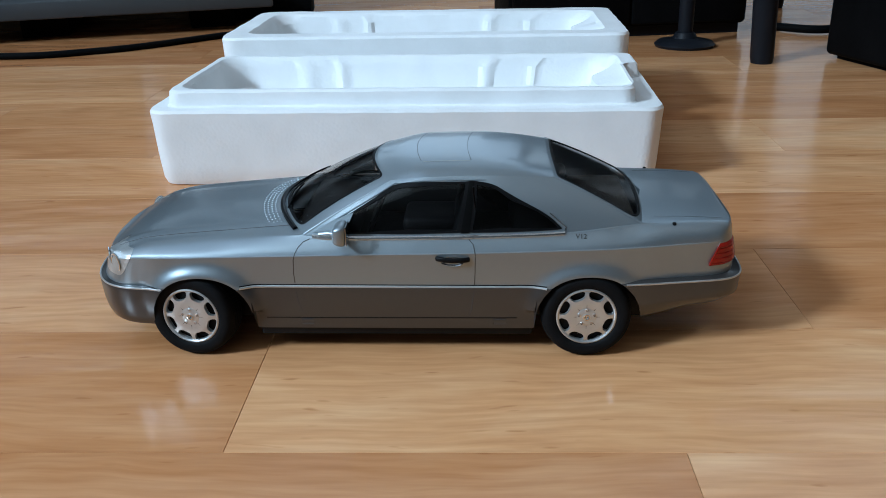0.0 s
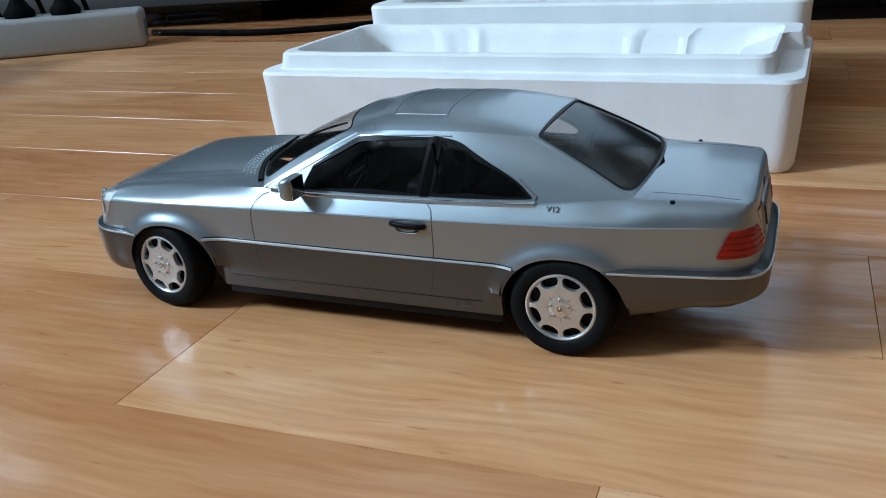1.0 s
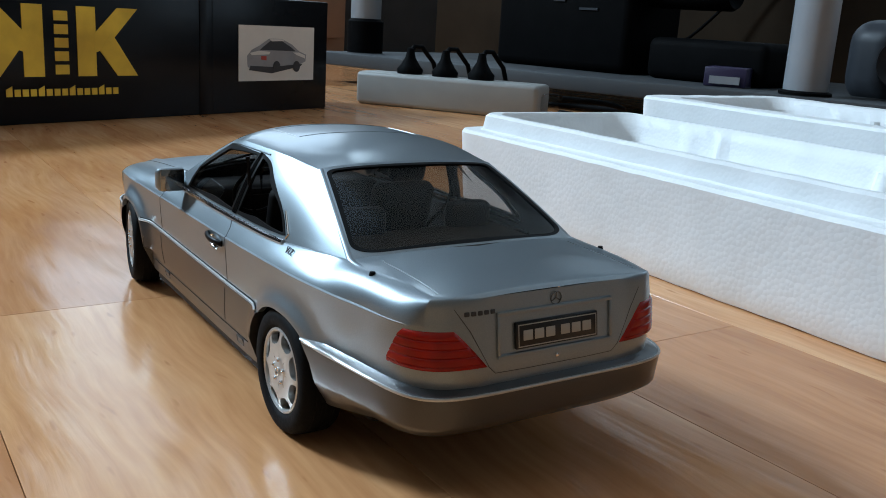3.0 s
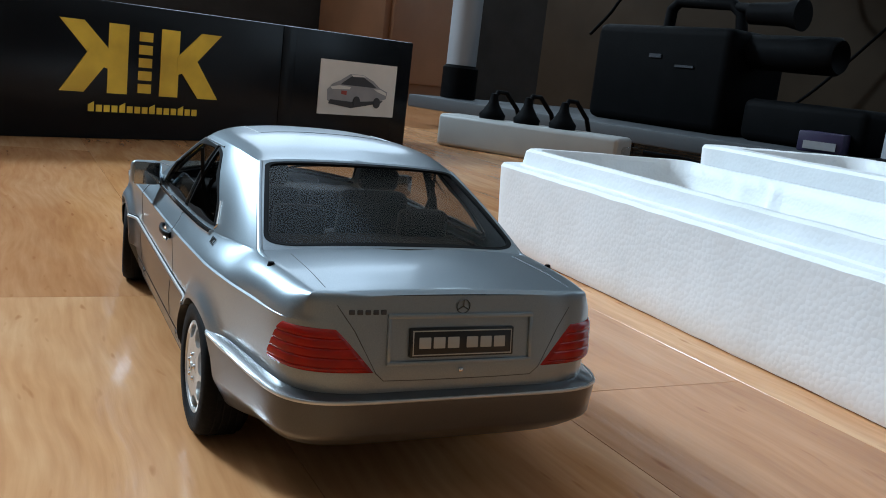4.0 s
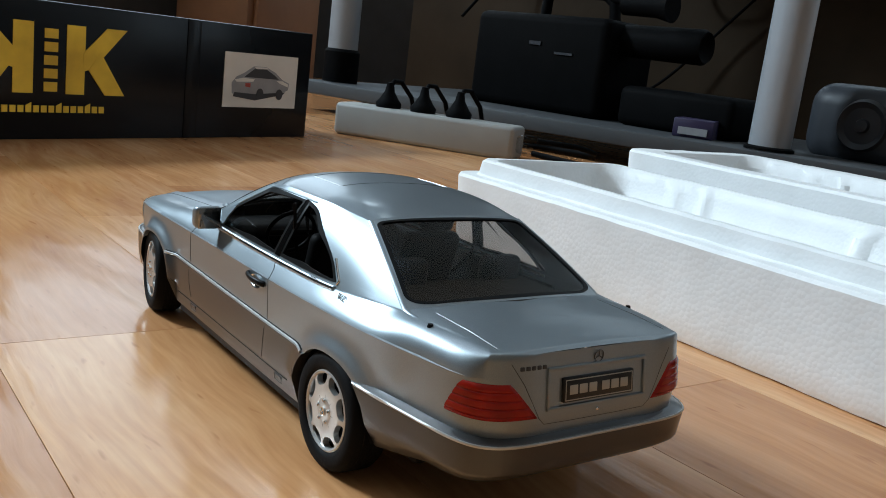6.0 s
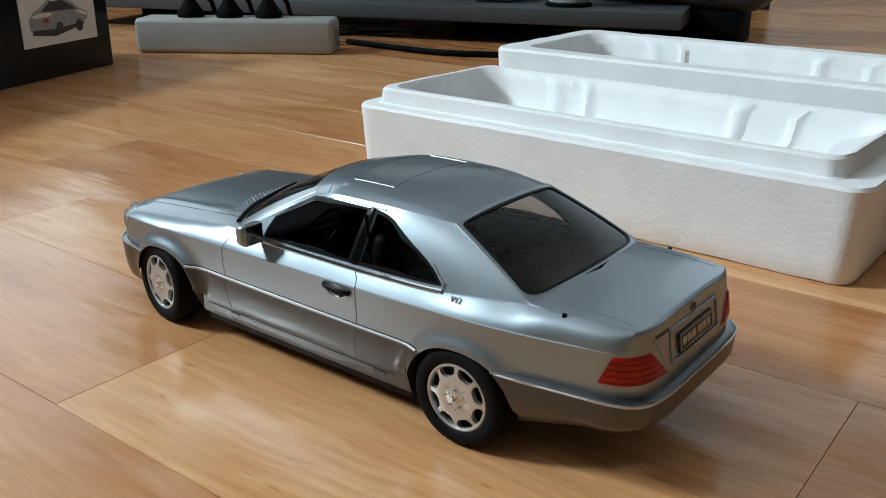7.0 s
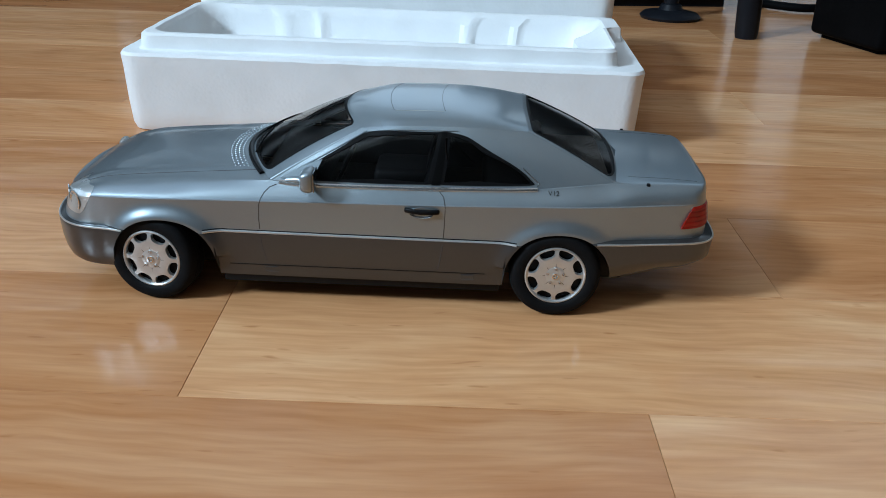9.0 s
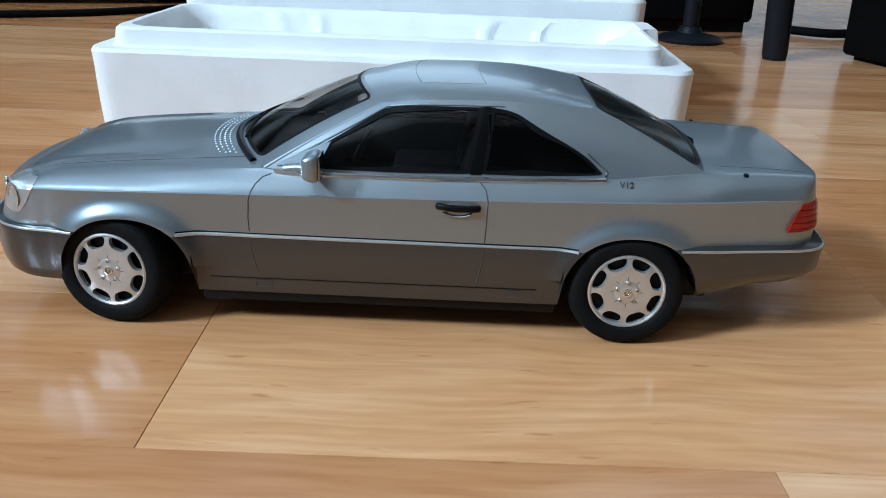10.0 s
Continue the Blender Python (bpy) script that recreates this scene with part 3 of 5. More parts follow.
HOLES = {
    "front": (rounded([(0.055, 0.035), (0.945, 0.035), (0.93, 0.965), (0.07, 0.965)], [0.06, 0.06, 0.05, 0.05], 7, 16), (0.5, 0.5)),
    "rear": (rounded([(0.020, 0.030), (0.980, 0.030), (0.968, 0.955), (0.032, 0.955)], [0.13, 0.13, 0.045, 0.045], 11, 16), (0.5, 0.5)),
    "side": (rounded([(0.035, 0.06), (0.775, 0.06), (0.765, 0.36), (0.60, 0.90), (0.075, 0.90)], [0.02, 0.025, 0.16, 0.13, 0.05], 10, 16), (0.40, 0.45)),
}
FRONT_PANE = rounded([(0.037, 0.06), (0.468, 0.06), (0.483, 0.90), (0.077, 0.90)], [0.02, 0.02, 0.03, 0.05], 6, 12)
REAR_PANE = rounded([(0.494, 0.06), (0.775, 0.06), (0.765, 0.36), (0.60, 0.90), (0.512, 0.90)], [0.02, 0.025, 0.16, 0.13, 0.02], 9, 12)


def ring_patch(kind):
    """The sheet metal round a window opening, with the opening's edge turned in."""
    hole, c = HOLES[kind]
    rows = star_ring(square_hit(c), hole, c, 6)
    pts = [[patch_point(kind, s, v) for s, v in row] for row in rows]
    pts.append([patch_point(kind, s, v) - patch_normal(kind, s, v) * 1.0 for s, v in rows[-1]])
    # the square's corners
    return grid([[tuple(p) for p in r] for r in pts])


def frame_ring(kind, hole, c, inset, lift, out=0.0):
    """A flat band along an opening: a rubber seal or a moulding."""
    rows = []
    for k, h in ((out, -0.4), (out, lift), (-inset, lift), (-inset, -0.6)):
        row = []
        for q in hole + hole[:1]:
            d = Vector((q[0] - c[0], q[1] - c[1]))
            p = patch_point(kind, *q)
            mid = patch_point(kind, *c)
            away = (p - mid).normalized()
            base = p + away * k
            row.append(tuple(base + patch_normal(kind, *q) * h))
        rows.append(row)
    return grid(rows)


def pane(kind, hole, c, drop):
    rows = []
    for k in range(9):
        r = 1 - k / 8
        row = []
        for q in hole + hole[:1]:
            s, v = c[0] + (q[0] - c[0]) * r, c[1] + (q[1] - c[1]) * r
            row.append(tuple(patch_point(kind, s, v) - patch_normal(kind, s, v) * drop))
        rows.append(row)
    return grid(rows)


def car_roof():
    cap = grid([[tuple(roof(i / 30, -1 + 2 * j / 30)) for j in range(31)] for i in range(31)])
    side = ring_patch("side")
    return join(cap, ring_patch("front"), ring_patch("rear"), side, mirror_y(side))


def wheel(thing, x, y, turn, outer):
    """A wheel: tyre, rim with eight oval ports, bolts and cap, its face to -y before the turn."""
    r = 18.4
    hub = new("wheel", None)
    hub.parent = thing
    flip = 0 if outer < 0 else 180
    hub.matrix_local = pose(x * 0.001, y * 0.001, r * 0.001, 0, 0, turn + flip)
    tyre = [(12.2, -0.2), (12.6, -1.0), (13.6, -1.5), (15.6, -1.7), (17.2, -1.2), (18.1, 0.1), (18.4, 1.6), (18.4, 8.5), (18.0, 10.2), (16.5, 11.4), (12.2, 11.4)]
    obj("tyre", *mm(lathe(tyre, 64)), RUBBER, hub, 40, "black rubber tyre")
    tread = []
    for k in range(4):
        h = 2.0 + 1.9 * k
        tread.append(lathe([(18.45, h), (18.62, h + 0.15), (18.62, h + 1.35), (18.45, h + 1.5)], 64))
    obj("tread", *mm(join(*tread)), RUBBER, hub, 40)
    meshes = [lathe([(12.4, -0.3), (12.3, -0.9), (11.8, -1.1), (11.3, -0.8), (11.1, -0.2)], 64)]
    ports = rounded([(0.07, 0.55), (0.93, 0.55), (0.90, 1.02), (0.10, 1.02)], [0.38, 0.38, 0.16, 0.16], 8, 3)
    c = (0.5, 0.80)

    def face(sector, s, v):
        a = 2 * math.pi * (sector + s) / 8
        rr = 3.8 + v * 7.6
        return (rr * math.cos(a), -0.5 - 1.0 * (1 - v) ** 0.8 * 0.7 - 0.35 * math.sin(math.pi * v), rr * math.sin(a))

    ports = [(s, 0.52 + (v - 0.55) * 0.98) for s, v in ports]
    c = (0.5, 0.76)
    for k in range(8):
        rows = [[face(k, s, v) for s, v in row] for row in star_ring(square_hit(c), ports, c, 4)]
        rows.append([(p[0], p[1] + 1.9, p[2]) for p in rows[-1]])
        meshes.append(grid(rows))
    meshes.append(lathe([(0.01, -1.5), (2.2, -1.48), (3.5, -1.36), (4.05, -1.15)], 40))
    obj("rim", *mm(join(*meshes)), RIM, hub, 30, "silver alloy rim with eight oval ports")
    # black disc closing the rim, added so the ports look shaded inside
    obj("port_backing", *mm(lathe([(0.1, 1.6), (12.0, 1.6), (12.1, 6)], 40)), TRIM, hub, 30)
    for k in range(5):
        a = 2 * math.pi * (k + 0.25) / 5
        v, f = lathe([(0.30, 0.1), (0.34, -0.35), (0.52, -0.4), (0.66, -0.1), (0.66, 0.3)], 12)
        obj("bolt", *mm(([(p[0] + 3.3 * math.cos(a), p[1] - 1.45, p[2] + 3.3 * math.sin(a)) for p in v], f)), CHROME, hub)
    spokes = [lathe([(1.25, -1.5), (1.35, -1.95), (1.0, -2.0), (0.9, -1.5)], 24)]
    for k in range(3):
        a = math.pi / 2 + 2 * math.pi * k / 3
        spokes.append(sweep([(0, -1.75, 0), (1.1 * math.cos(a), -1.75, 1.1 * math.sin(a))], 0.22, 5))
    obj("hub_emblem", *mm(join(*spokes)), CHROME, hub)
    return hub


def rear_path(z, lift):
    """The tail's outline at height z from the flank round the corner to the middle, pushed out by lift."""
    pts = []
    for i in range(121):
        a = (math.pi / 2) * i / 120
        s, c = math.sin(a) ** (2 / 5.6), math.cos(a) ** (2 / 5.6)
        x, y = 118 + (27.3 + lift) * s, -(43.0 + lift - 4.1 * s) * c
        pts.append((lean(min(x, 146), z) + (x - min(x, 146)), y, z))
    return pts


def front_path(z, lift):
    """The nose's outline at height z from the flank to the middle, pushed out by lift."""
    raw = []
    for i in range(54):
        x = -97.0 - 32.5 * (i / 53) ** 0.7
        pts = section(x, max(STRIP_Z, arch_height(x)))
        if max(q[1] for q in pts) <= z:
            break
        raw.append(Vector((lean(x, z), -side_y(x, z), z)))
    out = []
    for i, p in enumerate(raw):
        d = raw[min(i + 1, len(raw) - 1)] - raw[max(i - 1, 0)]
        out.append(tuple(p + Vector((d.y, -d.x, 0)).normalized() * -lift))
    return out


def along(pts, u0, u1, n):
    """n + 1 points between two lengths of a path."""
    lens = [0.0]
    for p, q in zip(pts, pts[1:]):
        lens.append(lens[-1] + (Vector(q) - Vector(p)).length)
    out = []
    for k in range(n + 1):
        d = u0 + (u1 - u0) * k / n
        i = max(j for j in range(len(lens) - 1) if lens[j] <= max(0, d))
        t = (d - lens[i]) / max(1e-6, lens[i + 1] - lens[i])
        out.append(tuple(Vector(pts[i]).lerp(Vector(pts[i + 1]), t)))
    return out


def lamp_cover(path, z0, z1, u_low, u_high, rib, lift, skirt, turn=0.0):
    """A lamp glass wrapped round a corner between heights, with ends that slant from u_low to u_high."""
    rows = []
    n = 36
    for j in range(n + 1):
        w = j / n
        z = z0 + (z1 - z0) * w
        edge = min(1.0, 8 * w, 8 * (1 - w))
        bulge = lift * edge ** 0.5 + rib * (1 - max(0.0, 1 - 7 * abs((w * 4.5) % 1 - 0.5))) * edge
        a = u_low[0] + (u_high[0] - u_low[0]) * w + turn * (2 * w - 1) ** 4
        b = u_low[1] + (u_high[1] - u_low[1]) * w - turn * (2 * w - 1) ** 4
        row = along(path(z, bulge), a, b, 40)
        base = along(path(z, -skirt), a, b, 40)
        rows.append([base[0]] + row + [base[-1]])
    return grid(rows)


def tube(name, pts, r, mat, thing, sides=6, both=True, squash=1.0):
    m = sweep(pts, r, sides, squash)
    obj(name, *mm(m), mat, thing)
    if both:
        obj(name, *mm(mirror_y(m)), mat, thing)


def model_car():
    car = new("model_car", None)
    tagged(car, "silver die-cast model coupe standing on the wooden floor", "model car")
    car.matrix_world = pose(0, 0, 0, 0, 0, 0.6)
    obj("body", *mm(car_shell()), SILVER, car, 28, "silver metallic painted body shell")
    obj("roof", *mm(car_roof()), SILVER, car, 40)
    for flip in (False, True):
        m = car_cladding()
        obj("side_cladding", *mm(mirror_y(m) if flip else m), CLAD, car, 30, "darker grey lower side cladding")
    for name, front in (("front_bumper", True), ("rear_bumper", False)):
        v, f = bumper(front)
        bar = obj(name, *mm((v, f)), CLAD, car, 40, "grey painted " + name.replace("_", " "))
        # a bright strip along its upper edge
        row = len(v) // 11
        obj("bumper_strip", *mm(sweep(v[8 * row + 1:9 * row - 1:2], 0.42, 6)), RIM, bar, 60, "thin bright strip")
    # windows
    for kind in ("front", "rear"):
        hole, c = HOLES[kind]
        name = "windscreen" if kind == "front" else "rear_window"
        g = obj(name, *mm(pane(kind, hole, c, 0.35)), GLASS, car, 60, "curved clear glass")
        g.visible_shadow = False
        obj("seal", *mm(frame_ring(kind, hole, c, 1.0, 0.12, 0.35)), TRIM, g, 40, "black rubber window seal")
    side_c = {"front": (0.265, 0.45), "rear": (0.62, 0.40)}
    for flip in (False, True):
        for hole, c in ((FRONT_PANE, side_c["front"]), (REAR_PANE, side_c["rear"])):
            m = pane("side", hole, c, 0.4)
            g = obj("side_window", *mm(mirror_y(m) if flip else m), SIDE_GLASS, car, 60, "dark tinted side glass")
            g.visible_shadow = False
            m = frame_ring("side", hole, c, 1.5, 0.20, 0.35)
            obj("seal", *mm(mirror_y(m) if flip else m), TRIM, g, 40, "black rubber window seal")
        rows = []
        for v in range(13):
            vv = 0.045 + 0.87 * v / 12
            a, b = 0.468 + 0.015 * v / 12, 0.495 + 0.018 * v / 12
            rows.append([tuple(patch_point("side", s, vv) + patch_normal("side", s, vv) * h) for s, h in ((a, -0.8), (a, 0.3), ((a + b) / 2, 0.4), (b, 0.3), (b, -0.8))])
        m = grid(rows)
        obj("door_post", *mm(mirror_y(m) if flip else m), GLOSS_BLACK, car, 40, "gloss black door post")
    for s in (0.0, 1.0):
        edge = [tuple(patch_point("side", s, v / 20) + Vector((0.45 if s < 0.5 else -0.45, 0.7, -0.55))) for v in range(-0, 21)]
        if s > 0.5:
            # the rear pillar runs out along the edge of the boot deck
            run = [(104 + 24 * u / 10, -37.0 - 0.4 * math.sin(math.pi * u / 10) + 0.9 * u / 10, 54.72 - 0.030 * u - 0.016 * u * u) for u in range(10, 0, -1)]
            edge = run + edge
        tube("pillar_edge", edge, 1.05, SILVER, car, 14)
    # bright mouldings
    belt = [(x, -loop_y(x) - 0.55, loop_z(x) - 0.3) for x in [-29 + 102 * i / 40 for i in range(41)]]
    tube("belt_moulding", belt, 0.90, CHROME, car, 8)
    hook = [tuple(patch_point("side", s, v) + patch_normal("side", s, v) * 0.1) for s, v in ((0.778, 0.03), (0.79, 0.09), (0.785, 0.2), (0.778, 0.34))]
    tube("window_moulding", hook, 0.35, CHROME, car, 6)
    drip = [tuple(patch_point("side", s, v) + patch_normal("side", s, v) * 0.15) for s, v in
            [(0.022 + 0.040 * k / 12, 0.05 + 0.88 * k / 12) for k in range(13)] + [(0.075 + 0.5 * k / 20, 0.932) for k in range(21)]]
    tube("drip_moulding", drip, 0.28, SILVER, car, 6)
    strip = [(x, -side_y(x, STRIP_Z + 0.4) - 0.35, 31.9 - 0.6 * (x + 61) / 128) for x in [-59.5 + 125.5 * i / 50 for i in range(51)]]
    tube("side_moulding", strip, 0.58, RIM, car, 8, squash=0.9)
    tube("moulding_gap", [(x, y + 0.40, z + 0.72) for x, y, z in strip], 0.30, TRIM, car, 5)
    # panel gaps
    for knots in (((-30.0, 51.2), (-32.6, 50.2), (-34.6, 48.4), (-35.9, 46.2), (-36.6, 43.5), (-37, 38), (-36.8, 31), (-36, 25), (-34, 18)), ((34.5, 51.5), (36.4, 49.5), (37.2, 46), (37, 38), (36.6, 30), (35.5, 22), (34.6, 18))):
        pts = []
        for (xa, za), (xb, zb) in zip(knots, knots[1:]):
            for k in range(6):
                x, z = xa + (xb - xa) * k / 6, za + (zb - za) * k / 6
                pts.append((x, -side_y(x, z) + 0.12, z))
        tube("door_gap", pts, 0.26, SEAM, car, 5)
    gap = [(x, -clad_y(x, 17.3) + 0.1, 17.3) for x in [-50 + 104 * i / 30 for i in range(31)]]
    tube("sill_gap", gap, 0.2, TRIM, car, 5)
    for xj in (-33, 47):
        frame_pts = [(xj - 2.6, 14.2), (xj + 2.6, 14.2), (xj + 2.6, 16.4), (xj - 2.6, 16.4), (xj - 2.6, 14.2)]
        tube("jack_cover_gap", [(x, -clad_y(x, z) + 0.05, z) for x, z in frame_pts], 0.2, SEAM, car, 5)
    for y in (31.0,):
        lid = [(lean(x, top_z(x, y)), -y, top_z(x, y) + 0.02) for x in [110 + 30 * i / 20 for i in range(21)]]
        tube("boot_gap", lid, 0.08, CLAD, car, 5)
    for s in (0.235, 0.53):
        edge = [tuple(roof(s, -0.66 + 1.32 * k / 16) + Vector((0, 0, 0.02))) for k in range(17)]
        tube("sunroof_gap", edge, 0.11, CLAD, car, 5, both=False)
    groove = [tuple(roof(0.245 + 0.275 * k / 10, -0.68) + Vector((0, 0, 0.03))) for k in range(11)]
    tube("sunroof_edge", groove, 0.12, RIM, car, 6)
    seam = [tuple(roof(0.12, w) + Vector((0, 0, 0.03))) for w in (-1.0, -0.96, -0.92, -0.88)]
    tube("rail_seam", seam, 0.12, SILVER, car, 5)
    bonnet = [(lean(x, top_z(x, 33.5)), -33.5, top_z(x, 33.5) + 0.03) for x in [-118 + 80 * i / 30 for i in range(31)]]
    tube("bonnet_gap", bonnet, 0.2, SEAM, car, 5)
    # louvre dots ahead of the windscreen
    dots = []
    for row in range(4):
        for k in range(25):
            y = -30 + 60 * k / 24 + (0.6 if row % 2 else 0)
            x = -33 - 14 * (1 - (y / 41.0) ** 2) - 4.2 - 1.7 * row
            v, f = lathe([(0.01, 0.32), (0.36, 0.22), (0.54, -0.1)], 8, "z")
            dots.append(([(p[0] * 1.1 + x, p[1] + y, p[2] + top_z(x, y)) for p in v], f))
    obj("bonnet_louvres", *mm(join(*dots)), SILVER, car, 40)
    cowl = [(-34.2 - 14 * (1 - (y / 41.0) ** 2), y, top_z(-34.2 - 14 * (1 - (y / 41.0) ** 2), y) + 0.1) for y in [-37 + 74 * i / 40 for i in range(41)]]
    obj("cowl", *mm(sweep(cowl, 1.1, 8, 1.0)), TRIM, car, 40, "black cowl strip below the windscreen")
    for y0 in (-20, 12):
        arm = [tuple(patch_point("front", 0.5 + (y0 + k * 3) / 82, 0.03 + 0.03 * k) + patch_normal("front", 0.5, 0.1) * 0.7) for k in range(7)]
        obj("wiper", *mm(sweep(arm, 0.45, 6)), TRIM, car)
    # door handles
    for flip in (1, -1):
        y = side_y(28, 44)
        v, f = lathe([(0.01, 0.3), (2.2, 0.25), (2.9, -0.15), (3.1, -0.45)], 24, "y")
        cup = ([(28 + p[0] * 1.55, -y + p[1] - 0.1, 43.3 + p[2] * 0.72) for p in v], f)
        obj("handle_recess", *mm(cup if flip > 0 else mirror_y(cup)), CHROME, car, 40)
        grip = sweep([(21.6, -y - 0.2, 44.4), (22.6, -y - 1.1, 44.6), (25, -y - 1.6, 44.4), (28, -y - 1.8, 44.2), (31.5, -y - 1.6, 44.2), (33.6, -y - 1.0, 44.1), (34.6, -y - 0.2, 44.0)], 1.05, 10, 0.7)
        obj("door_handle", *mm(grip if flip > 0 else mirror_y(grip)), TRIM, car, 50, "black bow door handle")
        # wing mirror
        bm = bmesh.new()
        box(bm, (-0.0192, -0.0540, 0.0512), (-0.0138, -0.0435, 0.0608), 0.0021, None, 3)
        for vtx in bm.verts:
            k = (vtx.co.x + 0.0192) / 0.0054
            vtx.co.z = 0.0558 + (vtx.co.z - 0.0558) * (0.74 + 0.26 * k)
            vtx.co.y *= flip
        mir = part("wing_mirror", bm, SILVER, car, "silver door mirror", 50)
        bm = bmesh.new()
        box(bm, (-0.0139, -0.0530, 0.0521), (-0.0134, -0.0445, 0.0599), 0.0002)
        for vtx in bm.verts:
            vtx.co.y *= flip
        part("mirror_glass", bm, MIRROR, mir, "silvered mirror glass")
        foot = sweep([(-26, -41.6, 52.6), (-22, -42.4, 53.4), (-18.5, -44.2, 53.6)], 1.5, 8, 1.0)
        obj("mirror_foot", *mm(foot if flip > 0 else mirror_y(foot)), SILVER, car, 50)
        sail = [tuple(patch_point("side", s, v) + patch_normal("side", s, v) * 0.7) for s, v in ((0.020, 0.045), (0.122, 0.045), (0.094, 0.20), (0.062, 0.40), (0.044, 0.34))]
        m = (sail + [tuple(Vector(p) + Vector((0, 0.8, 0))) for p in sail], [(0, 1, 2, 3, 4), (0, 5, 6, 1), (1, 6, 7, 2), (2, 7, 8, 3), (3, 8, 9, 4), (4, 9, 5, 0)])
        obj("mirror_sail", *mm(m if flip > 0 else mirror_y(m)), SILVER, car)
    # lamps
    for flip in (1, -1):
        m = lamp_cover(rear_path, 38.2, 47.4, (13.4, 40.5), (18.0, 31.0), 0.26, 0.3, 0.6, 0.35)
        obj("tail_lamp", *mm(m if flip > 0 else mirror_y(m)), RED_LENS, car, 40, "ribbed red tail lamp")
        m = lamp_cover(front_path, 34.6, 46.8, (13.0, 38.0), (6.0, 26.0), 0.0, 0.5, 0.8, 1.6)
        h = obj("headlamp", *mm(m if flip > 0 else mirror_y(m)), LENS, car, 40, "clear headlamp glass")
        h.visible_shadow = False
        m = lamp_cover(front_path, 34.8, 46.5, (13.3, 37.7), (6.3, 25.7), 0.12, 0.1, 0.8, 1.6)
        obj("reflector", *mm(m if flip > 0 else mirror_y(m)), RIM, h, 40)
        for u, r in ((17.0, 4.0), (27.0, 4.4)):
            at = along(front_path(40.0, -0.1), u, u + 1, 1)
            tangent = (Vector(at[1]) - Vector(at[0])).normalized()
            aim = Vector((tangent.y, -tangent.x, 0.0))
            aim = aim if aim.x < 0 else -aim
            turn = aim.to_track_quat("X", "Z").to_matrix()
            v, f = lathe([(r, 0.25), (r * 0.86, 0.32), (r * 0.8, -0.1), (r * 0.45, -0.35), (r * 0.22, -0.2), (r * 0.2, 0.2), (0.02, 0.3)], 28, "x")
            v = [tuple(turn @ Vector(p) + Vector(at[0])) for p in v]
            obj("lamp_bowl", *mm((v, f) if flip > 0 else mirror_y((v, f))), CHROME, h, 40)
    # grille
    grille = new("grille", None)
    grille.parent = car
    bm = bmesh.new()
    box(bm, (-0.1300, -0.0125, 0.0310), (-0.1265, 0.0125, 0.0400), 0.0006)
    for vtx in bm.verts:
        vtx.co.x += 0.42 * (vtx.co.z - 0.031) + 0.0034
    part("surround", bm, CHROME, grille, "chrome grille surround")
    bm = bmesh.new()
    for k in range(5):
        box(bm, (-0.1306, -0.0112, 0.0318 + 0.0016 * k), (-0.1298, 0.0112, 0.0328 + 0.0016 * k), 0.0002)
    for vtx in bm.verts:
        vtx.co.x += 0.42 * (vtx.co.z - 0.031) + 0.0034
    part("slats", bm, TRIM, grille)
    # tail: plate, frame, emblem, badges

    def tail_surface(y, z):
        x, hi = 118.0, 145.0
        for _ in range(30):
            mid = (x + hi) / 2
            x, hi = (mid, hi) if half_width(mid) > abs(y) else (x, mid)
        return lean(min(x, 145.0), z)

    def tail_bar(name, y0, y1, z0, z1, deep, mat, label=""):
        bm = bmesh.new()
        box(bm, (-deep, y0, z0), (deep, y1, z1), min(0.25, (z1 - z0) * 0.2))
        for vtx in bm.verts:
            x, y, z = vtx.co
            vtx.co = Vector((x + tail_surface(y, z), y, z)) * 0.001
        return part(name, bm, mat, car, label)

    tail_bar("plate_frame", -18.2, 18.2, 49.8, 50.8, 0.7, SILVER)
    tail_bar("plate_frame", -18.2, 18.2, 39.6, 40.5, 0.7, SILVER)
    tail_bar("plate_frame", -18.2, -17.3, 40.3, 50.0, 0.6, SILVER)
    tail_bar("plate_frame", 17.3, 18.2, 40.3, 50.0, 0.6, SILVER)
    tail_bar("number_plate", -13.0, 13.0, 41.3, 47.7, 0.9, PLATE, "black number plate with pale bars")
    for y0, y1, z0, z1 in ((-12.4, 12.4, 47.0, 47.25), (-12.4, 12.4, 41.75, 42.0), (-12.4, -12.15, 41.75, 47.25), (12.15, 12.4, 41.75, 47.25)):
        tail_bar("plate_border", y0, y1, z0, z1, 1.0, PLATE_INK)
    for k in range(6):
        y0 = -10.9 + 3.5 * k + (1.2 if k > 2 else 0)
        tail_bar("plate_bar", y0, y0 + 3.0, 43.2, 45.8, 1.0, PLATE_INK)
    for k in range(5):
        tail_bar("badge_bar", -27.0 + 1.8 * k, -25.7 + 1.8 * k, 50.6, 51.7, 0.25, SEAM)
    tail_bar("lid_lock", -0.5, 0.5, 37.6, 38.6, 0.5, CHROME)
    ring = lathe([(1.62, -0.2), (1.74, 0.0), (1.62, 0.2), (1.5, 0.0)], 28, "x")
    spokes = [ring]
    for k in range(3):
        a = math.pi / 2 + 2 * math.pi * k / 3
        spokes.append(sweep([(0, 0, 0), (0, 1.5 * math.cos(a), 1.5 * math.sin(a))], 0.13, 5))
    v, f = join(*spokes)
    obj("tail_emblem", *mm(([(p[0] + 142.9, p[1], p[2] + 52.3) for p in v], f)), CLAD, car)
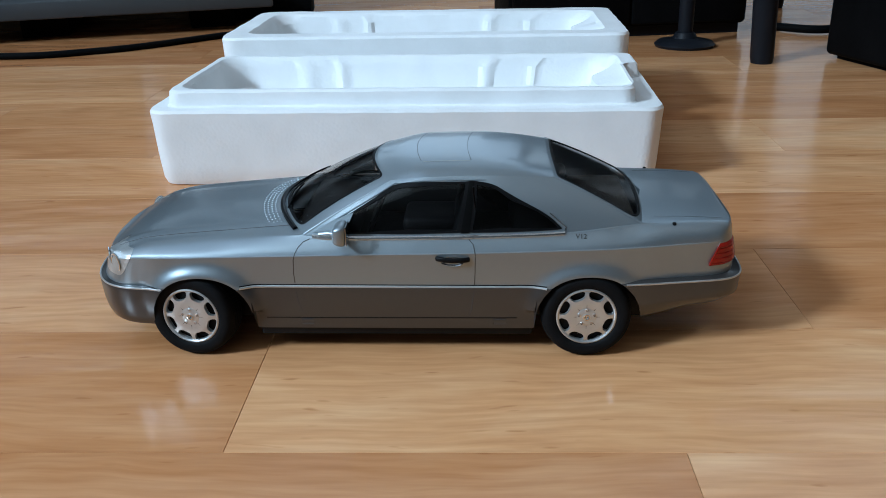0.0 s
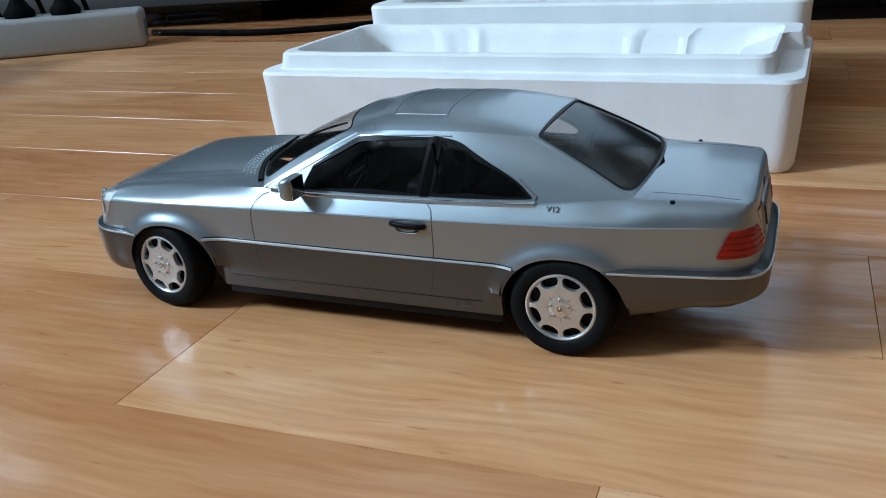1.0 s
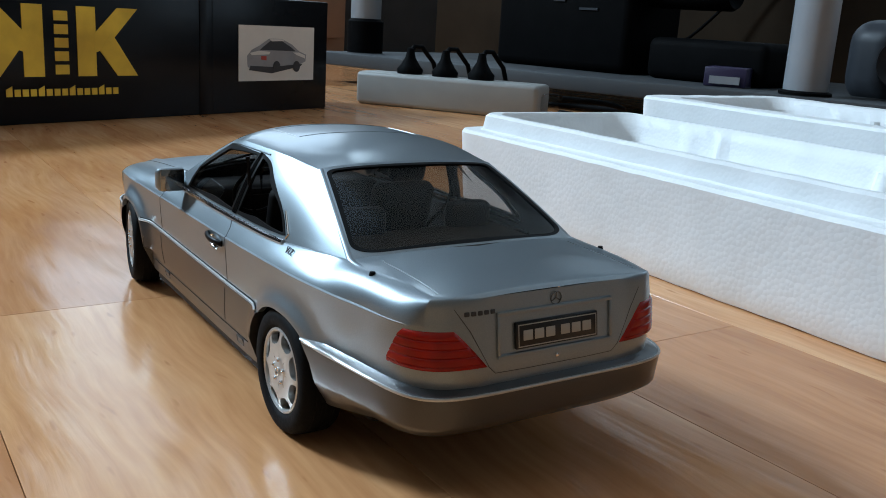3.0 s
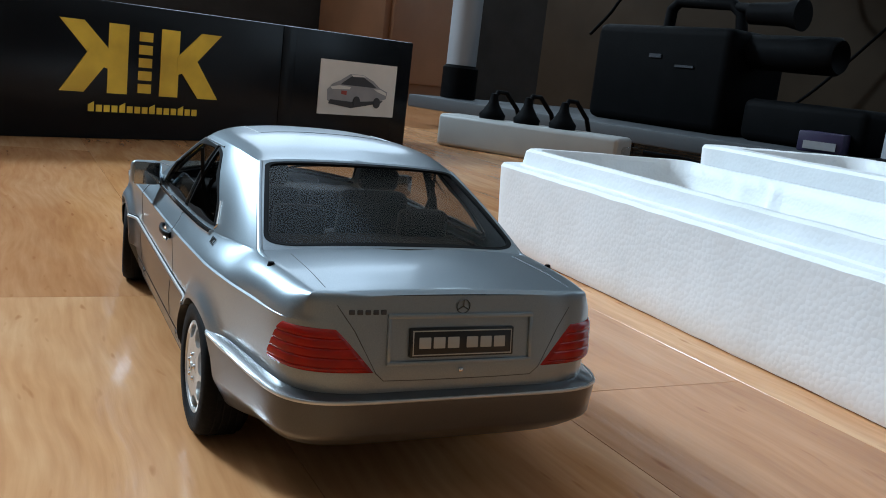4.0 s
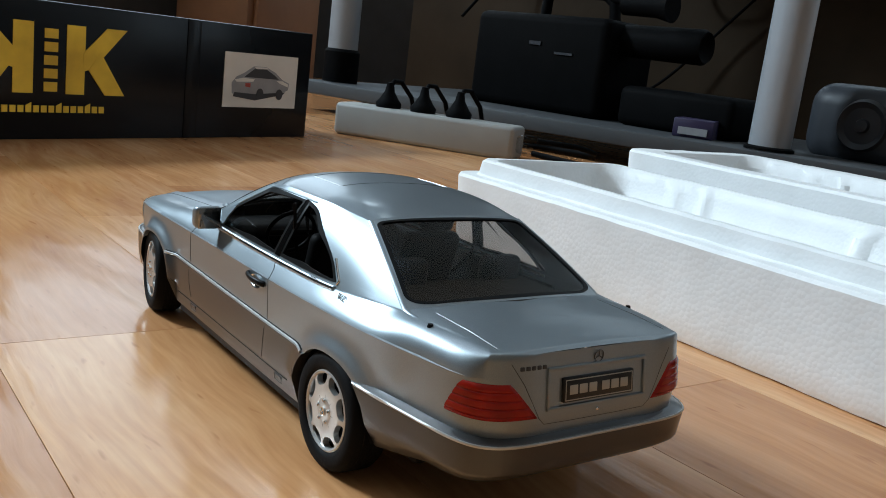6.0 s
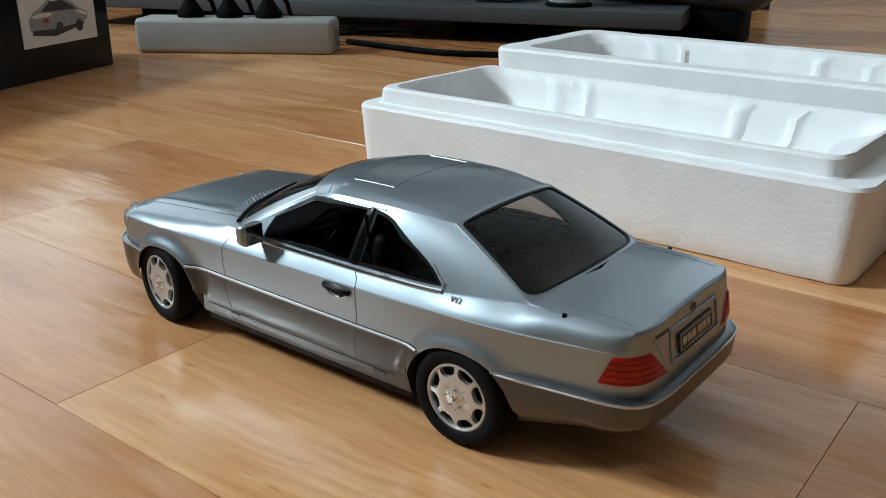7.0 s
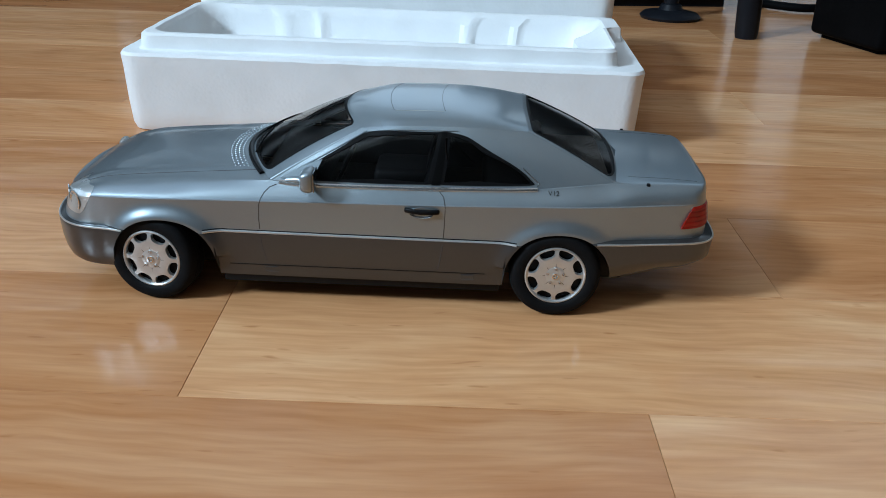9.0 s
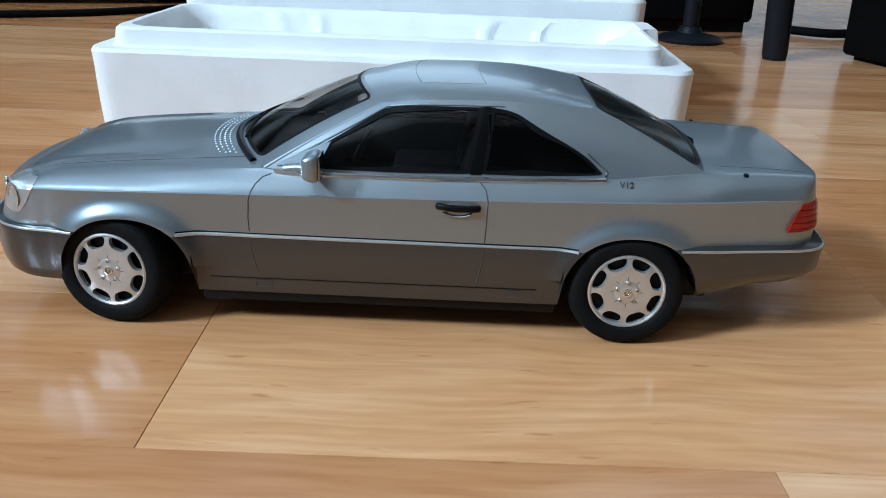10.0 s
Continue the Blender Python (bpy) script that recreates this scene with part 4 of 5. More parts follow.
    corners = ((-29.5, 52.5), (-25.5, 47.0), (-20.5, 38.0), (-18.5, 36.2), (-9, 36.0), (0, 36.0), (9, 36.0), (18.5, 36.2), (20.5, 38.0), (25.5, 47.0), (29.5, 52.5))
    lid_edge = []
    for (ya, za), (yb, zb) in zip(corners, corners[1:]):
        for k in range(6):
            y, z = ya + (yb - ya) * k / 6, za + (zb - za) * k / 6
            lid_edge.append((tail_surface(y, z) - 0.05, y, z))
    obj("boot_lid_gap", *mm(sweep(lid_edge, 0.12, 5)), SEAM, car)
    for flip in (1, -1):
        v, f = lathe([(0.01, 0.75), (0.7, 0.65), (0.95, -0.3)], 12, "z")
        obj("aerial_cap", *mm(([(p[0] + 117, p[1] - 37.6 * flip, p[2] + 55.2) for p in v], f)), TRIM, car)
    text = bpy.data.curves.new("side_badge", "FONT")
    text.body, text.size, text.extrude, text.align_x = "V12", 0.0028, 0.00012, "LEFT"
    badge = new("side_badge", text)
    badge.data.materials.append(CLAD)
    badge.parent = car
    badge.matrix_local = pose(0.0772, -(side_y(79, 51.6) + 0.3) * 0.001, 0.0516, 56, 0, 0)
    # underside and wheel wells
    bm = bmesh.new()
    box(bm, (-0.118, -0.0335, 0.0115), (0.112, 0.0335, 0.030), 0.002)
    # block below the sills stands in for the dark shade on the floor
    box(bm, (-0.0535, -0.0436, 0.0082), (0.0605, 0.0436, 0.030), 0.001)
    box(bm, (-0.1265, -0.026, 0.018), (-0.108, 0.026, 0.0305), 0.001)
    box(bm, (0.110, -0.0380, 0.0235), (0.139, 0.0380, 0.0325), 0.001)
    part("underbody", bm, CABIN, car, "black underbody, lowered between the wheels to deepen the shade below")
    for cx in (ARCH_F, ARCH_R):
        for flip in (1, -1):
            rows = []
            for k in range(25):
                a = radians(12) + (math.pi - radians(24)) * k / 24
                x, z = cx + 22.6 * math.cos(a), ARCH_Z - 2 + 23.5 * math.sin(a)
                rows.append([(x, -45.0 * flip, z), (x, -22.0 * flip, z)])
            obj("wheel_well", *mm(grid(rows)), CABIN, car, 60)
    bm = bmesh.new()
    box(bm, (0.112, 0.0085, 0.0195), (0.1340, 0.0125, 0.0220), 0.001)
    part("exhaust", bm, TRIM, car, "dark exhaust tip")
    # cabin
    bm = bmesh.new()
    box(bm, (-0.034, -0.0395, 0.028), (0.100, 0.0395, 0.034), 0.002)
    part("cabin_floor", bm, CABIN, car)
    bm = bmesh.new()
    box(bm, (-0.040, -0.0385, 0.034), (-0.016, 0.0385, 0.0522), 0.004, None, 3)
    part("dashboard", bm, CABIN, car, "black dashboard")
    bm = bmesh.new()
    box(bm, (0.074, -0.030, 0.0515), (0.1035, 0.030, 0.0545), 0.001)
    part("parcel_shelf", bm, SHELF, car, "dark brown parcel shelf below the rear window")
    for flip in (1, -1):
        bm = bmesh.new()
        box(bm, (-0.030, -0.0412 * flip, 0.030) if flip > 0 else (-0.030, 0.0385, 0.030), (0.080, -0.0385 * flip, 0.0515) if flip > 0 else (0.080, 0.0412, 0.0515), 0.001)
        part("door_card", bm, CABIN, car)
        seat = new("front_seat", None)
        seat.parent = car
        y = -0.019 * flip
        bm = bmesh.new()
        box(bm, (0.003, y - 0.013, 0.034), (0.029, y + 0.013, 0.042), 0.003, None, 3)
        part("cushion", bm, SEAT, seat)
        bm = bmesh.new()
        m = Matrix.Translation((0.029, y, 0.040)) @ pose(0, 0, 0, 0, 14, 0)
        box(bm, (-0.003, -0.012, 0.0), (0.004, 0.012, 0.0215), 0.003, m, 3)
        part("backrest", bm, SEAT, seat)
        bm = bmesh.new()
        box(bm, (-0.002, -0.0068, 0.0225), (0.0035, 0.0068, 0.0300), 0.0022, m, 3)
        part("headrest", bm, SEAT, seat, "dark padded headrest")
        bm = bmesh.new()
        box(bm, (-0.0005, -0.004, 0.019), (0.0005, -0.003, 0.024), 0, m)
        box(bm, (-0.0005, 0.003, 0.019), (0.0005, 0.004, 0.024), 0, m)
        part("headrest_post", bm, CHROME, seat)
        bm = bmesh.new()
        box(bm, (0.0715, y - 0.0075, 0.0525), (0.0780, y + 0.0075, 0.0622), 0.0022, None, 3)
        part("rear_headrest", bm, SEAT, car, "dark padded headrest")
        belt_pts = [(36.5, -39.5 * flip, 72), (37, -39.0 * flip, 62), (36, -36.5 * flip, 52), (33, -30.0 * flip, 44)]
        obj("seat_belt", *mm(sweep(belt_pts, 0.7, 6, 0.4)), TRIM, car)
    bm = bmesh.new()
    box(bm, (0.052, -0.035, 0.034), (0.078, 0.035, 0.042), 0.003, None, 3)
    m = Matrix.Translation((0.074, 0, 0.038)) @ pose(0, 0, 0, 0, 20, 0)
    box(bm, (-0.003, -0.035, 0.0), (0.004, 0.035, 0.0155), 0.003, m, 3)
    part("rear_bench", bm, SEAT, car, "dark rear bench seat")
    ringv, ringf = lathe([(9.6 + 0.8 * math.cos(2 * math.pi * k / 8), 0.8 * math.sin(2 * math.pi * k / 8)) for k in range(9)], 32, "x")
    tilt = pose(-6, -19, 52, 0, 25, 0)
    sw = obj("steering_wheel", *mm(([tuple(tilt @ Vector(p)) for p in ringv], ringf)), TRIM, car, 60)
    hubv, hubf = sweep([tuple(tilt @ Vector((0, -9, 0))), tuple(tilt @ Vector((0, 9, 0)))], 1.4, 8)
    obj("steering_spoke", *mm((hubv, hubf)), TRIM, sw)
    # wheels
    wheel(car, -81.8, -46.2, -8, -1)
    wheel(car, -81.8, 46.2, -8, 1)
    wheel(car, 82.4, -46.2, 0, -1)
    wheel(car, 82.4, 46.2, 0, 1)
    return car


model_car()


# ---- the room ----
PLANK_W, PLANK_L, GRAIN = 0.092, 0.46, 1.4
ROOM = pose(0, -0.1165, 0, 0, 0, GRAIN)  # boards run along x, one joint passes through the origin


def wall_slab(name, lo, hi, mat):
    bm = bmesh.new()
    box(bm, lo, hi)
    return tagged(part(name, bm, mat, None, "", 0), "plain painted room wall", "wall", "", "structure")


def wall_with_openings(name, axis, at, span, openings, thick, mat):
    """A wall across x or y at 'at', with window openings (from, to, sill, head) right through it."""
    bm = bmesh.new()
    pieces, start = [], span[0]
    for a0, a1, z0, z1 in openings:
        pieces += [(start, a0, 0, 2.7), (a0, a1, 0, z0), (a0, a1, z1, 2.7)]
        start = a1
    pieces.append((start, span[1], 0, 2.7))
    for p0, p1, q0, q1 in pieces:
        lo, hi = ((at, p0, q0), (at + thick, p1, q1)) if axis == "x" else ((p0, at, q0), (p1, at + thick, q1))
        box(bm, lo, hi)
    return tagged(part(name, bm, mat, None, "", 0), "plain painted wall with window openings", "wall", "", "structure")


WEST_1, WEST_2, WEST_3 = (-1.9, -1.2, 1.62, 2.22), (0.2, 1.28, 0.55, 1.65), (1.3, 1.86, 1.22, 1.78)
NORTH_1, NORTH_2, NORTH_3 = (-1.63, -1.07, 1.2, 1.8), (-0.7, 0.46, 0.42, 1.28), (0.48, 1.62, 1.42, 2.4)
wall_with_openings("wall_west", "x", -2.6, (-3.2, 2.4), (WEST_1, WEST_2, WEST_3), 0.2, SHADE_DARK_WALL)
wall_with_openings("wall_north", "y", 2.2, (-2.4, 3.2), (NORTH_1, NORTH_2, NORTH_3), 0.2, PLASTER)
wall_slab("wall_east", (3.0, -3.2, 0), (3.2, 2.2, 2.7), EAST_PAINT)
wall_slab("wall_south", (-2.4, -3.2, 0), (3.0, -3.0, 2.7), LOW_BOUNCE_WALL)
bm = bmesh.new()
for lo, hi in (((-2.6, -3.2), (-2.35, 2.4)), ((-0.55, -3.2), (3.2, 2.4)), ((-2.35, -3.2), (-0.55, -1.4)), ((-2.35, 1.0), (-0.55, 2.4))):
    box(bm, (*lo, 2.7), (*hi, 2.8))
tagged(part("ceiling", bm, WHITE_PAINT, None, "", 0), "plain white ceiling with an opening for the added overhead lamp", "ceiling", "", "structure")


def window_frame(name, axis, at, opening):
    a0, a1, z0, z1 = opening
    root = new(name, None)
    tagged(root, "white framed window with two panes", "window", "", "structure")
    t = 0.05
    for p0, p1, q0, q1 in ((a0, a1, z0, z0 + t), (a0, a1, z1 - t, z1), (a0, a0 + t, z0 + t, z1 - t), (a1 - t, a1, z0 + t, z1 - t), ((a0 + a1) / 2 - t / 2, (a0 + a1) / 2 + t / 2, z0 + t, z1 - t)):
        bm = bmesh.new()
        lo, hi = ((at, p0, q0), (at + 0.05, p1, q1)) if axis == "x" else ((p0, at, q0), (p1, at + 0.05, q1))
        box(bm, lo, hi, 0.004)
        part("window_bar", bm, WHITE_PAINT, root)


for number, (axis, at, opening) in enumerate((("x", -2.58, WEST_1), ("x", -2.58, WEST_2), ("x", -2.58, WEST_3), ("y", 2.33, NORTH_1), ("y", 2.33, NORTH_2), ("y", 2.33, NORTH_3))):
    window_frame("window_%d" % (number + 1), axis, at, opening)


# ---- things round the car ----
def foam_loop(x0, x1, y0, y1, r, n=80):
    """Corner points of a rounded rectangle, anticlockwise."""
    pts = []
    for cx, cy, a0 in ((x1 - r, y0 + r, -90), (x1 - r, y1 - r, 0), (x0 + r, y1 - r, 90), (x0 + r, y0 + r, 180)):
        for k in range(9):
            a = radians(a0 + 90 * k / 8)
            pts.append((cx + r * math.cos(a), cy + r * math.sin(a)))
        nx = {-90: (x1, y1 - r), 0: (x0 + r, y1), 90: (x0, y0 + r), 180: (x1 - r, y0)}[a0]
        px = pts[-1]
        for k in range(1, n):
            pts.append((px[0] + (nx[0] - px[0]) * k / n, px[1] + (nx[1] - px[1]) * k / n))
    return pts


def wobble(p, z, amount=0.0004):
    v = noise.noise_vector(Vector((p[0] * 60, p[1] * 60, z * 60)))
    return (p[0] + v.x * amount, p[1] + v.y * amount, z + v.z * amount)


def foam_tray(at, turn, length, depth, height, rim, bed, label):
    """One half of a polystyrene inner pack: block, raised rim, hollow with ribs."""
    levels = []
    L, D = length / 2, depth / 2

    def add(inset, z, r):
        levels.append([wobble(p, z) for p in foam_loop(-L + inset, L - inset, -D + inset, D - inset, max(0.002, r))])

    add(0.010, 0.0, 0.006)
    add(0.0045, 0.0006, 0.010)
    add(0.0028, 0.004, 0.012)
    for k in range(1, 6):
        add(0.0025 - 0.0025 * k / 5, 0.004 + (height - 0.006) * k / 5, 0.012)
    add(0.0012, height, 0.011)
    split = len(levels) - 1
    if rim:
        for inset, z in ((0.0095, height), (0.0105, height + 0.001), (0.0115, height + rim - 0.0015), (0.0130, height + rim)):
            add(inset, z, 0.009)
            # the rim stands back at the right-hand end, but for a tab
            levels[-1] = [(x + (0.006 - 0.012 * min(1, max(0, (0.022 - y) / 0.006))) * min(1, max(0, (x - L + 0.05) / 0.02)), y, zz) for x, y, zz in levels[-1]]
    top = height + rim
    add(0.0170, top, 0.014)
    add(0.0195, top - 0.0025, 0.016)
    hollow = []
    for p in foam_loop(-L + 0.021, L - 0.021, -D + 0.021, D - 0.021, 0.022):
        y = p[1]
        for cx, wide, deep in ((-0.085, 0.006, 0.002), (-0.058, 0.0035, 0.003), (0.052, 0.0045, 0.0035), (0.088, 0.0035, 0.0025)):
            y -= math.copysign(deep * math.exp(-(((p[0] - cx) / wide) ** 4)), y)
        x = p[0] - (0.018 * math.exp(-((p[1] / 0.03) ** 4)) if p[0] > L - 0.03 else 0)
        hollow.append((x, y))
    levels.append([wobble(p, top - 0.008) for p in hollow])
    levels.append([wobble((p[0] * 0.985, p[1] * 0.96), bed + 0.006) for p in hollow])
    levels.append([wobble((p[0] * 0.95, p[1] * 0.88), bed) for p in hollow])
    rows = [r + r[:1] for r in levels]
    n = len(rows[0])
    root = new("foam_tray", None)
    root.matrix_world = Matrix.Translation(at) @ pose(0, 0, 0, 0, 0, turn)
    v, f = grid(rows[:split + 1])
    f.append(tuple(reversed(range(0, n - 1))))
    obj("block", v, f, FOAM, root, 30)
    v, f = grid(rows[split:])
    f.append(tuple(range((len(rows) - split - 1) * n, (len(rows) - split - 1) * n + n - 1)))
    obj("hollow", v, f, FOAM, root, 30)
    return tagged(root, label, "foam packaging", "foam trays")


foam_tray((-0.0140, 0.2520, 0), -0.3, 0.332, 0.148, 0.0512, 0.0105, 0.034, "white polystyrene tray with a raised rim lying on the floor")
foam_tray((-0.012, 0.4035, 0), 0.4, 0.322, 0.150, 0.0735, 0, 0.034, "taller white polystyrene tray lying open behind the other")


def small_plug():
    bm = bmesh.new()
    box(bm, (-0.0042, -0.003, 0.0), (0.0042, 0.003, 0.0095), 0.001)
    ob = part("rubber_plug", bm, BLACK_PLASTIC, None)
    ob.matrix_world = Matrix.Translation((0.0855, 0.258, 0.0342)) @ pose(0, 0, 0, 0, 0, 12)
    return tagged(ob, "small black rubber plug lying in the foam tray", "plug")


small_plug()


def printed_box():
    """The black display box with gold shapes and a printed photo."""
    root = new("display_box", None)
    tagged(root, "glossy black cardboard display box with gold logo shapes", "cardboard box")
    L, D, Hh = 0.62, 0.17, 0.130
    # local: u along the face from its far end, v up, w out of the face
    ex = Vector((-0.352, 0.936, 0)).normalized()
    out = Vector((ex.y, -ex.x, 0))
    end = Vector((-0.752, 0.352, 0))
    root.matrix_world = Matrix(((ex.x, 0, out.x, end.x), (ex.y, 0, out.y, end.y), (0, 1, 0, 0), (0, 0, 0, 1)))

    def flat(name, pts, w, mat, label=""):
        n = len(pts)
        v = [(p[0], p[1], w) for p in pts] + [(p[0], p[1], w - 0.001) for p in pts]
        f = [tuple(range(n))] + [(i, i + n, (i + 1) % n + n, (i + 1) % n) for i in range(n)]
        return obj(name, v, f, mat, root, 0, label)

    bm = bmesh.new()
    box(bm, (-L, 0, -D), (0, Hh, 0), 0.0015)
    part("carton", bm, BOX_BLACK, root, "glossy black carton")
    bm = bmesh.new()
    box(bm, (-0.196, 0.0005, -0.004), (-0.178, Hh - 0.0005, 0.0008), 0.0004)
    part("carton_fold", bm, BOX_BLACK, root)

    def stroke_shape(x, flip, z0, z1, wide):
        """An upright bar with two slanted bars, mirrored by flip."""
        h = z1 - z0
        mid = z0 + h * 0.52
        flat("gold_bar", [(x, z0), (x + flip * wide, z0), (x + flip * wide, z1), (x, z1)], 0.0008, GOLD)
        a = x + flip * wide * 0.9
        flat("gold_bar", [(a, mid - 0.012), (a + flip * 0.012, mid - 0.008), (a + flip * 0.049, z1), (a + flip * 0.026, z1), (a, mid + 0.006)], 0.0010, GOLD)
        flat("gold_bar", [(a + flip * 0.006, mid - 0.010), (a + flip * 0.019, mid + 0.008), (a + flip * 0.048, z0), (a + flip * 0.025, z0)], 0.0012, GOLD)

    stroke_shape(-0.340, 1, 0.044, 0.110, 0.020)
    stroke_shape(-0.374, -1, 0.044, 0.110, 0.020)
    for k in range(5):
        z = 0.046 + 0.0125 * k
        flat("gold_dash", [(-0.363, z), (-0.349, z), (-0.349, z + 0.009), (-0.363, z + 0.009)], 0.0008, GOLD)
    for k in range(15):
        x = -0.412 + 0.0078 * k
        flat("gold_dash", [(x, 0.026), (x + 0.0058, 0.026), (x + 0.0058, 0.0325 + (0.003 if k % 4 == 0 else 0)), (x, 0.0325)], 0.0008, GOLD)
    # the photo: a light card with a plain car shape
    flat("photo", [(-0.142, 0.036), (-0.024, 0.036), (-0.024, 0.099), (-0.142, 0.099)], 0.0008, PRINT, "pale printed photo of a coupe")
    cx = -0.083
    shape = [(-0.046, 0.0525), (-0.040, 0.0485), (-0.010, 0.0465), (0.030, 0.0525), (0.045, 0.0585), (0.046, 0.0665), (0.034, 0.0705), (0.022, 0.0785), (0.006, 0.0845), (-0.014, 0.0845), (-0.028, 0.0765), (-0.040, 0.0715), (-0.047, 0.0645)]
    flat("photo_body", [(cx + x, z) for x, z in shape], 0.0011, PRINT_GREY)
    flat("photo_glass", [(cx - 0.024, 0.0745), (cx - 0.012, 0.0820), (cx + 0.006, 0.0820), (cx + 0.020, 0.0755), (cx + 0.028, 0.0705), (cx - 0.028, 0.0715)], 0.0014, PRINT_DARK)
    flat("photo_shade", [(cx - 0.044, 0.0485), (cx - 0.010, 0.0445), (cx + 0.036, 0.0525), (cx + 0.040, 0.0555), (cx - 0.010, 0.0520), (cx - 0.042, 0.0535)], 0.0014, PRINT_DARK)
    flat("photo_bonnet", [(cx + 0.024, 0.0690), (cx + 0.034, 0.0690), (cx + 0.044, 0.0655), (cx + 0.044, 0.0620), (cx + 0.030, 0.0660)], 0.0014, PRINT)
    flat("photo_boot", [(cx - 0.043, 0.0680), (cx - 0.030, 0.0705), (cx - 0.012, 0.0695), (cx - 0.014, 0.0665), (cx - 0.040, 0.0655)], 0.0014, PRINT)
    flat("photo_roof", [(cx - 0.013, 0.0840), (cx + 0.006, 0.0840), (cx + 0.010, 0.0822), (cx - 0.010, 0.0815)], 0.0016, PRINT)
    flat("photo_lamp", [(cx - 0.026, 0.0605), (cx - 0.018, 0.0595), (cx - 0.018, 0.0645), (cx - 0.026, 0.0645)], 0.0014, PRINT_RED)
    for wx in (-0.002, 0.030):
        pts = [(cx + wx + 0.0055 * math.cos(2 * math.pi * k / 16), 0.0525 + 0.0065 * math.sin(2 * math.pi * k / 16)) for k in range(16)]
        flat("photo_wheel", pts, 0.0017, PRINT_DARK)
    return root


printed_box()


def power_strip():
    root = new("power_strip", None)
    tagged(root, "white plastic power strip with black plugs on the floor", "power strip")
    a, b = Vector((-0.815, 0.425, 0)), Vector((-0.600, 0.572, 0))
    ang = math.degrees(math.atan2((b - a).y, (b - a).x))
    root.matrix_world = Matrix.Translation(a) @ pose(0, 0, 0, 0, 0, ang)
    n = (b - a).length
    bm = bmesh.new()
    box(bm, (0, 0, 0), (n, 0.055, 0.044), 0.006, None, 3)
    part("strip_body", bm, WHITE_PLASTIC, root, "white plastic housing", 50)
    bm = bmesh.new()
    box(bm, (n, 0.012, 0.010), (n + 0.018, 0.042, 0.034), 0.005, None, 3)
    part("strip_switch", bm, LENS, root, "clear rocker switch end")
    for k in range(3):
        plug = new("plug", None)
        plug.parent = root
        plug.matrix_local = Matrix.Translation((0.068 + 0.052 * k, 0.028, 0.044))
        v, f = lathe([(0.017, -0.001), (0.018, 0.006), (0.013, 0.012), (0.007, 0.022), (0.0045, 0.034), (0.0, 0.035)], 20, "z")
        obj("plug_body", v, f, BLACK_PLASTIC, plug, 50)
        cord = [(0, 0, 0.026), (0.002, 0.006, 0.036), (0.006, 0.022, 0.036), (0.014, 0.045, 0.015), (0.02, 0.065, -0.03)]
        obj("cord", *sweep(cord, 0.0032, 8), BLACK_PLASTIC, plug, 60)


power_strip()

DESK = Matrix.Translation((-0.54, 0.765, 0)) @ pose(0, 0, 0, 0, 0, 19)  # local x along the board's edge, y under the desk


def desk():
    root = new("desk", None)
    tagged(root, "narrow desk with grey tube legs and a low grey foot board", "desk")
    root.matrix_world = DESK
    bm = bmesh.new()
    box(bm, (-0.70, 0.0, 0.030), (0.30, 0.52, 0.052), 0.003)
    part("foot_board", bm, GREY_BOARD, root, "grey laminate foot board just above the floor")
    for x in (-0.55, 0.0, 0.22):
        bm = bmesh.new()
        box(bm, (x - 0.03, 0.06, 0.0), (x + 0.03, 0.46, 0.030))
        part("board_foot", bm, BLACK_PLASTIC, root)
    # top out of view, added and sized to shade the things beneath
    bm = bmesh.new()
    box(bm, (-0.75, -0.02, 0.70), (0.19, 0.55, 0.725), 0.004)
    part("shade_top", bm, GREY_BOARD, root, "unseen grey top added to shade the things under it")
    for x, y in ((-0.655, 0.08), (0.14, 0.05)):
        leg = new("desk_leg", None)
        leg.parent = root
        leg.matrix_local = Matrix.Translation((x, y, 0))
        base = 0.052
        obj("leg_tube", *lathe([(0.027, base), (0.027, 0.70)], 32, "z"), GREY_TUBE, leg, 50, "grey lacquered steel tube")
        obj("leg_cap", *lathe([(0.0, base + 0.001), (0.032, base + 0.001), (0.032, base + (0.055 if x < 0 else 0.004)), (0.027, base + (0.06 if x < 0 else 0.006))], 32, "z"), BLACK_PLASTIC, leg, 40, "black plastic foot cap")
    return root


def back_panel():
    bm = bmesh.new()
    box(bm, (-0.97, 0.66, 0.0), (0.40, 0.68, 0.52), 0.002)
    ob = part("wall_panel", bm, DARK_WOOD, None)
    ob.matrix_world = DESK
    return tagged(ob, "dark brown wooden panelling behind the desk", "wall panel", "", "structure")


desk()
back_panel()


